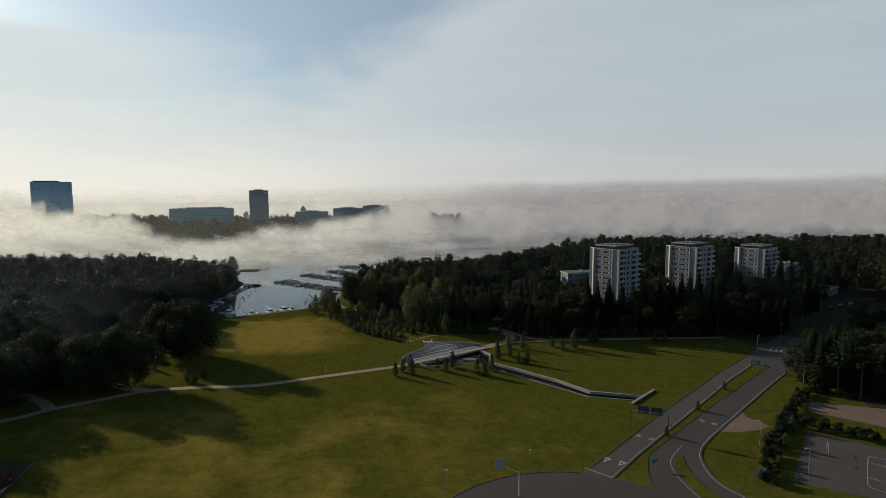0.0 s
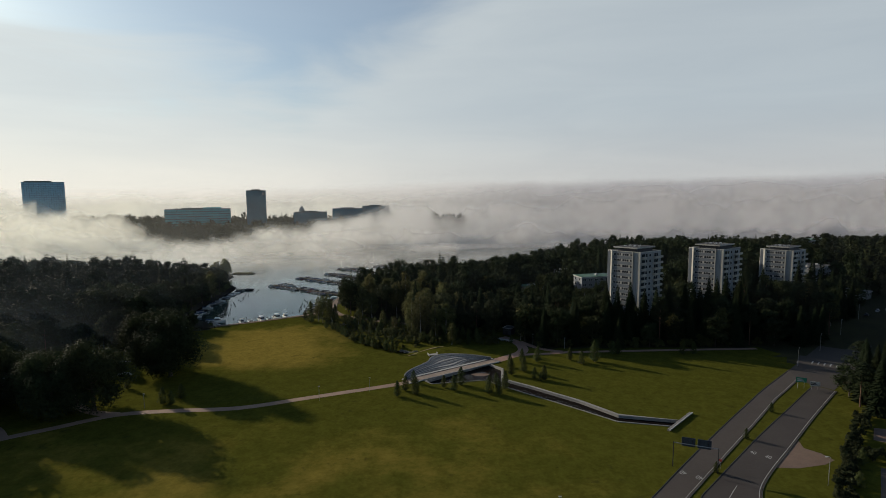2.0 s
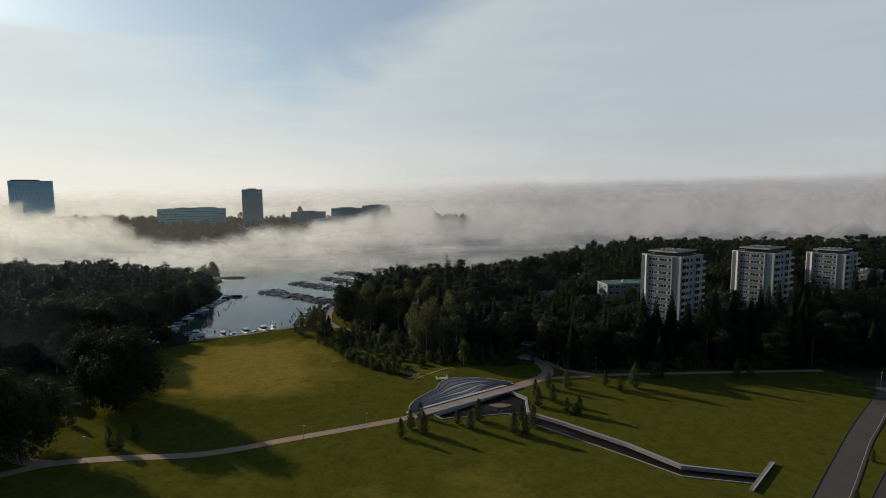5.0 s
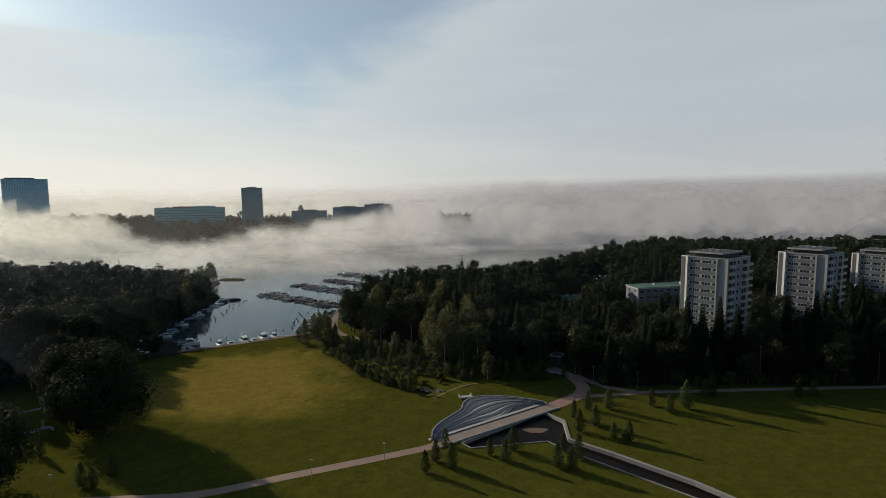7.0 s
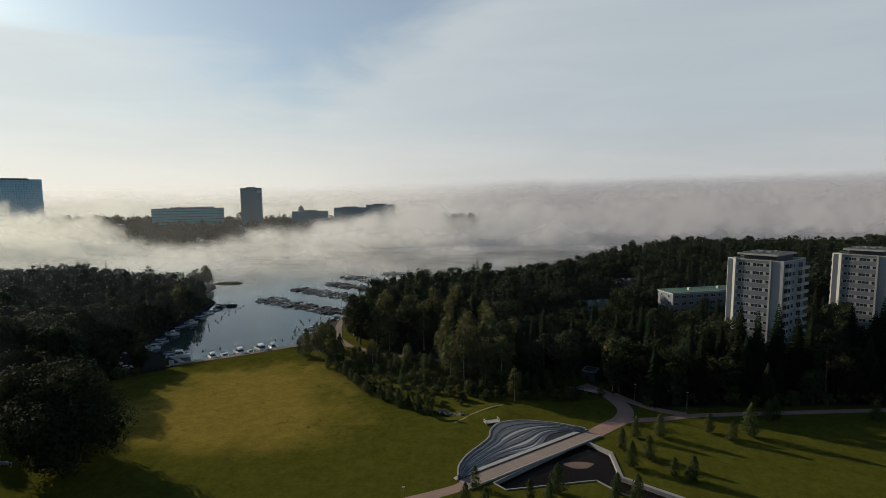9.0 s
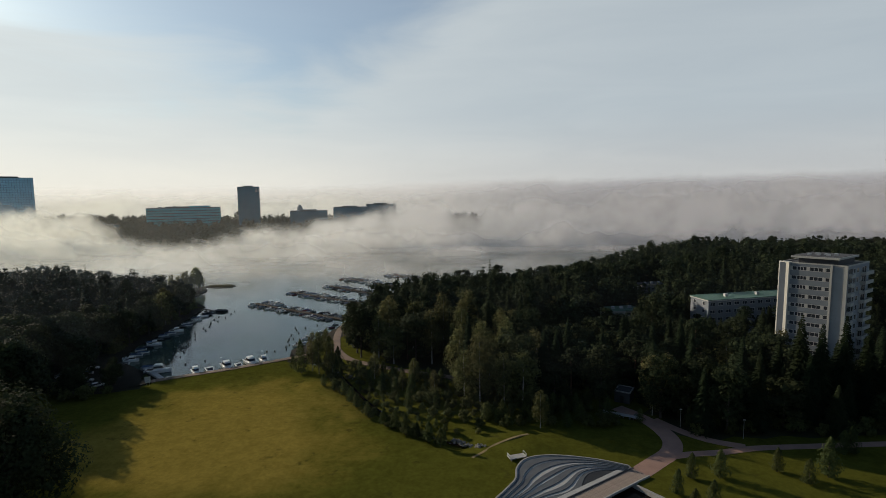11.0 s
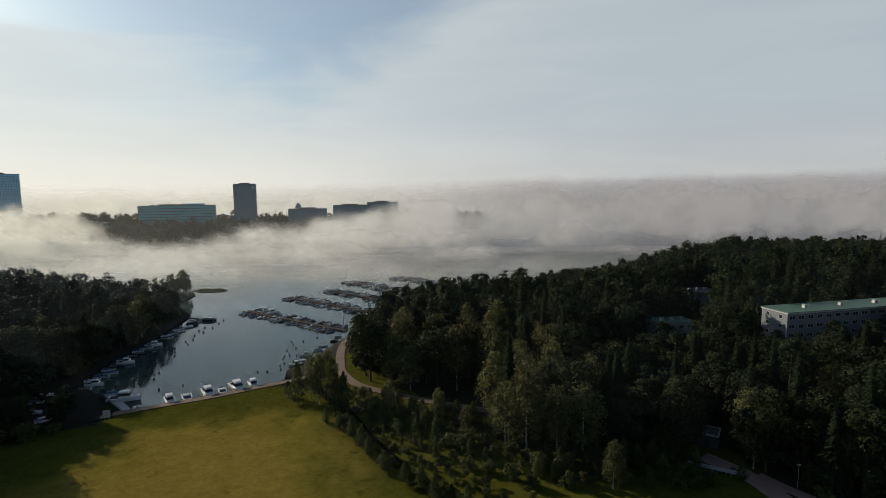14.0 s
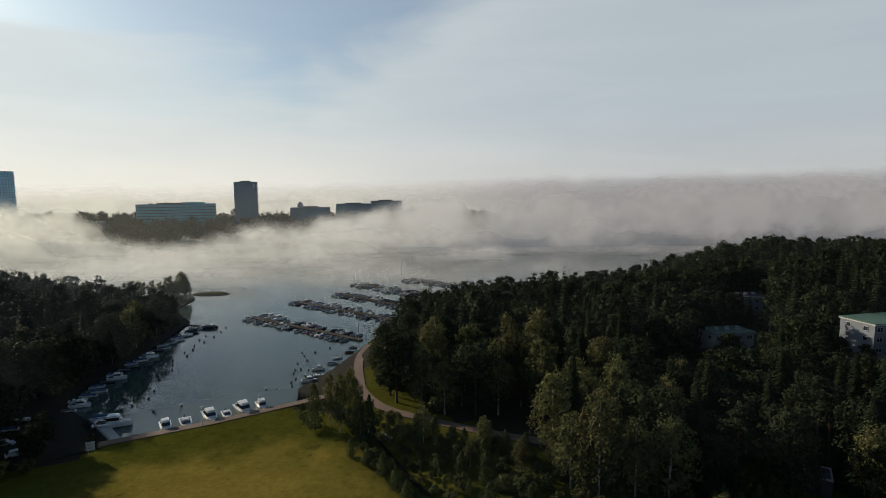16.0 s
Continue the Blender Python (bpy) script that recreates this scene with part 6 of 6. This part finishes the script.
for x, y in ((-97, 334), (-93.8, 334.3), (-89.8, 336.8), (-91, 340), (-90.5, 343.3), (-88, 346), (-92.6, 348.5), (-93, 351.8), (-91.3, 352.6), (-88.5, 352), (-94, 358.6), (-91.5, 362), (-94, 367.5), (-95.8, 371.2), (-91, 371.5), (-86.5, 377)):
    buoy(x, y)
reeds = Form()
rr = random.Random(5)
for _ in range(900):
    a, r = rr.uniform(0, math.tau), math.sqrt(rr.random())
    x, y = -181 + 9 * r * math.cos(a), 489 + 4 * r * math.sin(a)
    h = rr.uniform(.7, 1.5)
    dx, dy = rr.uniform(-.3, .3), rr.uniform(-.3, .3)
    reeds.add([(x - .12, y, 0), (x + .12, y, 0), (x + dx, y + dy, h)], [(0, 1, 2)])
tagged(part("reeds", reeds, REED), "low reed bed on the tip of the point", "reeds", kind="stuff")
tagged(part("spit", Form().prism([(-181 + 11 * math.cos(a), 488 + 5 * math.sin(a)) for a in (math.tau * i / 20 for i in range(20))], -1, .25), BEACH), "low gravel spit off the point", "shore", kind="structure")

# ---------------------------------------------------------------- street and park furniture


def lamp_post(x, y, h=5.0, arm=0.0, turn=0.0, label="slim park lamp post", two=False):
    p = thing("lamp_post", (x, y, ground_height(x, y)), label, "lamp post", "lamp posts", turn)
    part("pole", Form().tube([(0, 0, -.2), (0, 0, h * .5), (0, 0, h)], [.08, .06, .05], 7), STEEL, p)
    for side in ((1, -1) if two else (1,)):
        if arm:
            part("arm", Form().tube([(0, 0, h), (side * arm * .5, 0, h + .25), (side * arm, 0, h + .3)], [.045, .04, .04], 6), STEEL, p)
        part("lamp_head", Form().box(side * arm - .3, -.16, h + .24, side * arm + .35, .16, h + .4, .05), LAMP_HEAD, p, "pale lamp head")


for x, y in ((-44.4, 192.8), (-99.8, 187), (-28.5, 200.6), (50.8, 249.3), (38, 256), (0.6, 118.5), (22, 128), (-104, 306.6), (-92, 314.2)):
    lamp_post(x, y, 4.6)
for x, y, t, two in ((88.0, 140, 200, False), (90.5, 124, 200, False), (137, 224, 45, False), (160, 244, 45, False), (183, 263, 45, False), (206, 282, 45, False), (152, 208, 225, False), (176, 229, 225, False), (200, 250, 225, False)):
    lamp_post(x, y, 7.0, 1.3, t, "grey street lamp with arm", two)


def sign_gantry(x0, y0, x1, y1):
    d = Vector((x1 - x0, y1 - y0))
    g = thing("sign_gantry", (x0, y0, PARK), "road sign frame seen from behind over a carriageway", "road sign", "", math.degrees(math.atan2(d.y, d.x)))
    L = d.length
    for x in (0, L):
        part("post", Form().tube([(x, 0, -.3), (x, 0, 6.6)], [.11, .09], 8), DARK_METAL, g)
    part("beam", Form().tube([(0, 0, 6.4), (L, 0, 6.4)], [.1, .1], 8), STEEL, g)
    for i in range(2):
        x = L * .18 + i * 3.6
        pn = part("panel", Form().box(x, .1, 5.8, x + 3.1, .2, 8.1), SIGN_BACK, g, "grey back of a sign panel")
        for j in range(3):
            part("rib", Form().box(x + .4 + j, .0, 5.9, x + .46 + j, .1, 8.0), DARK_METAL, pn)


sign_gantry(55.2, 149.0, 64.6, 145.2)


def panel_sign(x, y, turn, w, h, z, mat, label, posts=2, stripe=None):
    s = thing("road_sign", (x, y, PARK), label, "road sign", "", turn)
    for i in range(posts):
        px = (i - (posts - 1) / 2) * w * .6
        part("post", Form().tube([(px, .06, -.2), (px, .06, z + h)], [.05, .05], 6), STEEL, s)
    p = part("panel", Form().box(-w / 2, -.05, z, w / 2, 0, z + h), mat, s)
    if stripe:
        part("bar", Form().box(-w * .4, -.06, z + h * .55, w * .1, -.05, z + h * .75), stripe, p)
        part("bar", Form().box(-w * .4, -.06, z + h * .2, w * .25, -.05, z + h * .4), stripe, p)


panel_sign(122.4, 200.6, -20, 3.2, 1.7, 2.4, SIGN_GREEN, "green direction sign beside the road", 2, LAMP_HEAD)
panel_sign(126.6, 199.6, -20, 3.0, 1.5, 1.4, LAMP_HEAD, "white direction sign beside the road", 2, DARK_METAL)
panel_sign(53.6, 127.5, 0, 1.6, 1.0, 1.6, SIGN_GREEN, "small green direction sign on the splitter", 2)
panel_sign(-121.4, 290.2, 25, 1.7, 2.0, .8, LAMP_HEAD, "white notice board beside the quay", 2, STEEL)
panel_sign(66.4, 147.5, -45, .6, .6, 2.0, BOAT_RED, "red stop sign on a post", 1)
big = thing("cantilever_sign", (17.4, 115.5, PARK), "pale square sign back on a cantilever arm", "road sign")
part("post", Form().tube([(0, 0, -.3), (0, 0, 6.0)], [.13, .11], 8), LAMP_HEAD, big)
part("arm", Form().tube([(0, 0, 5.9), (-3.4, 1.4, 6.5)], [.1, .09], 7), LAMP_HEAD, big)
part("panel", Form().add([(-5.4, 1.4, 5.6), (-3.2, 2.4, 5.6), (-3.2, 2.4, 8.2), (-5.4, 1.4, 8.2), (-5.4, 1.5, 5.6), (-3.2, 2.5, 5.6), (-3.2, 2.5, 8.2), (-5.4, 1.5, 8.2)], [(0, 1, 2, 3), (7, 6, 5, 4), (0, 4, 5, 1), (1, 5, 6, 2), (2, 6, 7, 3), (3, 7, 4, 0)]), PANEL_PALE, big)

box_h = thing("service_hut", (29.5, 274.5, PARK), "dark flat roofed service hut by the path", "hut", "", -32)
part("wall", Form().box(-2.2, -2.6, -.3, 2.2, 2.6, 3.3), BLOCK_DARK, box_h)
part("roof", Form().box(-2.0, -2.4, 3.3, 2.0, 2.4, 3.34), ROOF_FELT, box_h, "brown gravel roof")
part("roof_edge", Form().box(-2.3, -2.7, 3.2, 2.3, -2.4, 3.5).box(-2.3, 2.4, 3.2, 2.3, 2.7, 3.5).box(-2.3, -2.4, 3.2, -2.0, 2.4, 3.5).box(2.0, -2.4, 3.2, 2.3, 2.4, 3.5), STEEL, box_h)
part("door", Form().box(-.5, -2.66, -.1, .5, -2.6, 2.1), DARK_METAL, box_h)


def table(x, y, turn):
    t = thing("concrete_table", (x, y, PARK), "pale concrete games table in the grass", "table", "concrete tables", turn)
    part("tabletop", Form().box(-1.35, -.8, .7, 1.35, .8, .8), CONCRETE, t)
    for sx in (-.9, .8):
        part("leg", Form().box(sx - .1, -.6, 0, sx + .15, .6, .7), CONCRETE_DARK, t)


for i in range(4):
    table(21.4 + i * 2.3, 264.4 - i * 1.25, -28)
for x, y in ((19.6, 262.0), (21.0, 260.4), (22.6, 259.2), (29.0, 263.2)):
    s = thing("stone_block", (x, y, PARK), "pale granite sitting block", "stone", "", 20 * x)
    part("block", Form().box(-.6, -.4, -.1, .6, .4, .55, .08), STONE, s)
bench = thing("deck_platform", (-7.2, 239.8, ground_height(-7.2, 239.8)), "small pale viewing deck with end rails", "bench", "", 18)
part("deck", Form().box(-2.1, -.9, .35, 2.1, .9, .5), CONCRETE, bench)
for sx in (-2.0, 2.0):
    part("rail", Form().box(sx - .06, -.9, .5, sx + .06, .9, .62).box(sx - .06, -.9, .62, sx + .06, -.78, 1.2).box(sx - .06, .78, .62, sx + .06, .9, 1.2).box(sx - .06, -.9, 1.1, sx + .06, .9, 1.22), LAMP_HEAD, bench, "pale end rail")
for sx in (-1.6, 1.6):
    part("leg", Form().box(sx - .1, -.7, -.6, sx + .1, .7, .35), CONCRETE_DARK, bench)
ground_ribbon("sandy_bank", smooth_line([(-17.5, 240.8), (-14, 244.2), (-11.5, 246.6), (-6.4, 249.3), (-2.7, 251.4)], 4), .7, 0.06, SAND, "strip of pale dry sand on the bank", "ground")


def boulder(rng2, r):
    bm = bmesh.new()
    bmesh.ops.create_icosphere(bm, subdivisions=1, radius=r)
    for v in bm.verts:
        v.co *= rng2.uniform(.75, 1.15)
        v.co.z *= .7
    me = bpy.data.meshes.new("boulder")
    bm.to_mesh(me)
    bm.free()
    me.materials.append(STONE)
    return me


rocks = [boulder(rr, .5) for _ in range(4)]
for i in range(46):
    s = rr.random()
    x, y = -22 + 7.5 * s + rr.uniform(-.6, .6), 252.5 - 6.2 * s + rr.uniform(-1, 1)
    ob = new("boulder", rocks[i % 4])
    ob.matrix_basis = Matrix.LocRotScale((x, y, max(1.2, ground_height(x, y)) + .1), Euler((rr.random(), rr.random(), rr.random() * 6)), (rr.uniform(.7, 1.3),) * 3)
    tagged(ob, "rounded grey boulder at the stream's mouth", "boulder", "stream boulders")
for i in range(16):
    x, y = -56.5 + rr.uniform(-2, 2), 300 + rr.uniform(-2.5, 2.5)
    ob = new("boulder", rocks[i % 4])
    ob.matrix_basis = Matrix.LocRotScale((x, y, max(1.2, ground_height(x, y)) + .1), Euler((rr.random(), rr.random(), rr.random() * 6)), (rr.uniform(.7, 1.2),) * 3)
    tagged(ob, "rounded grey boulder beside the stream", "boulder", "stream boulders")

# ring path with low wall and small statue-like post under the park tree
ringw = [(-132.5 + 11 * math.cos(a), 226.5 + 10 * math.sin(a)) for a in (math.tau * (.05 + .8 * i / 30) for i in range(31))]
tagged(part("ring_path", Form().band(ringw, [(-132.5 + .86 * (x + 132.5), 226.5 + .86 * (y - 226.5)) for x, y in ringw], PARK - .1, PARK + .05), RIM), "pale circular paved path", "path", kind="structure")
seat = thing("curved_seat", (-125, 218, PARK), "pale curved garden wall seat", "wall")
arc = [(2.6 * math.cos(a), 2.2 * math.sin(a)) for a in (math.pi * (.1 + .9 * i / 12) for i in range(13))]
part("wall", Form().band(arc, [(x * .82, y * .82) for x, y in arc], -.1, .7), CONCRETE, seat)
pil = thing("stone_pillar", (-127, 220.5, PARK), "pale upright stone pillar", "pillar")
part("shaft", Form().tube([(0, 0, 0), (0, 0, 1.2), (.1, 0, 2.3)], [.45, .35, .25], 8), CONCRETE, pil)
part("base", Form().box(-.7, -.7, -.1, .7, .7, .25, .06), CONCRETE, pil)

# flower bed in the near corner
bed = thing("flower_bed", (-108, 118, PARK), "dark bed with red leaved shrubs behind a stone edging", "flower bed")
part("soil", Form().prism([(-16, -10), (5, -10), (2.9, 5.3), (0.9, 13.2), (-9, 14.6), (-22, 4)], -.1, .4), FOREST_FLOOR, bed)
part("edging", Form().band([(5.1, -10), (3.0, 5.3), (1.0, 13.5)], [(4.8, -10), (2.7, 5.2), (0.7, 13.2)], -.1, .62), KERB, bed)
for i in range(26):
    bx, by = rr.uniform(-7, 3.4), rr.uniform(-9, 5)
    if bx > 3.6 - .12 * by:
        continue
    leaf = lobes_crown(rng, 1.5, .1, 1.3, 9, 260, .3)
    leaf.v = [(x + bx, y + by, z + .35) for x, y, z in leaf.v]
    part("red_shrub", leaf, LEAF_RED, bed, "red foliage")


def car(x, y, turn, paint, label):
    c = thing("car", (x, y, ground_height(x, y)), label, "car", "parked cars", turn)
    body = Form()
    body.add([(px, sy * w, z) for px, z, w in ((-2.1, .35, .8), (-2.15, .85, .84), (-.9, .95, .86), (.9, .92, .86), (2.1, .75, .8), (2.15, .35, .78)) for sy in (-1, 1)],
             [(0, 1, 3, 2), (2, 3, 5, 4), (4, 5, 7, 6), (6, 7, 9, 8), (8, 9, 11, 10), (0, 2, 4, 6, 8, 10), (11, 9, 7, 5, 3, 1), (10, 11, 1, 0)])
    part("body", body, paint, c)
    part("cabin", dome(Form(), -1.9, 1.1, .8, .62, .9, 1.45, .8, .5), BOAT_DARK, c, "dark glazed cabin")
    part("roof", Form().box(-1.35, -.6, 1.44, .3, .6, 1.5), paint, c)
    for wx in (-1.35, 1.35):
        for wy in (-.8, .8):
            part("wheel", Form().tube([(wx, wy - .1, .32), (wx, wy + .1, .32)], [.32, .32], 12), TYRE, c)


for x, y, t, k in ((-160, 291, 20, 1), (-146, 296.5, 15, 0), (-139, 291.5, 40, 2), (236, 300, 45, 2), (228, 297, 45, 0), (215, 288, 45, 1)):
    car(x, y, t, CAR_PAINTS[k], ("silver", "black", "white", "blue")[k] + " parked car on the asphalt")
trailer = thing("dark_trailer", (78.5, 123.5, PARK), "dark covered trailer beside the hedge", "trailer", "", 40)
part("body", Form().box(-1.8, -1, .4, 1.8, 1, 1.9, .2), BLOCK_DARK, trailer)
part("stripe", Form().tube([(-.8, -1.0, .9), (-.4, -1.0, 1.4), (.2, -1.0, 1.5), (.7, -1.0, 1.2)], [.06] * 4, 5), LAMP_HEAD, trailer)
for wx in (-.9, .9):
    part("wheel", Form().tube([(wx, -1.05, .3), (wx, -.85, .3)], [.3, .3], 10), TYRE, trailer)


def goal(x, y, turn):
    g = thing("goal_frame", (x, y, PARK), "white tubular ball goal on the court", "goal", "", turn)
    for px in (-1.5, 1.5):
        part("post", Form().tube([(px, 0, 0), (px, 0, 2)], [.05, .05], 6), LAMP_HEAD, g)
    part("crossbar", Form().tube([(-1.5, 0, 2), (1.5, 0, 2)], [.05, .05], 6), LAMP_HEAD, g)


goal(104, 136, 60)
marking("court_line", bars([(122, 127), (114.6, 132.6), (113.2, 133.2), (112.2, 132.6), (102.2, 120.2), (101.6, 118.6), (102.4, 117.2), (109, 112.5)], .13, PARK + .05), "white court line")
marking("court_line", bars([(110.2, 130.2), (120, 122.6)], .13, PARK + .06), "white court line")
marking("court_line", bars([(104.4, 122.8), (114, 115.4)], .13, PARK + .06), "white court line")
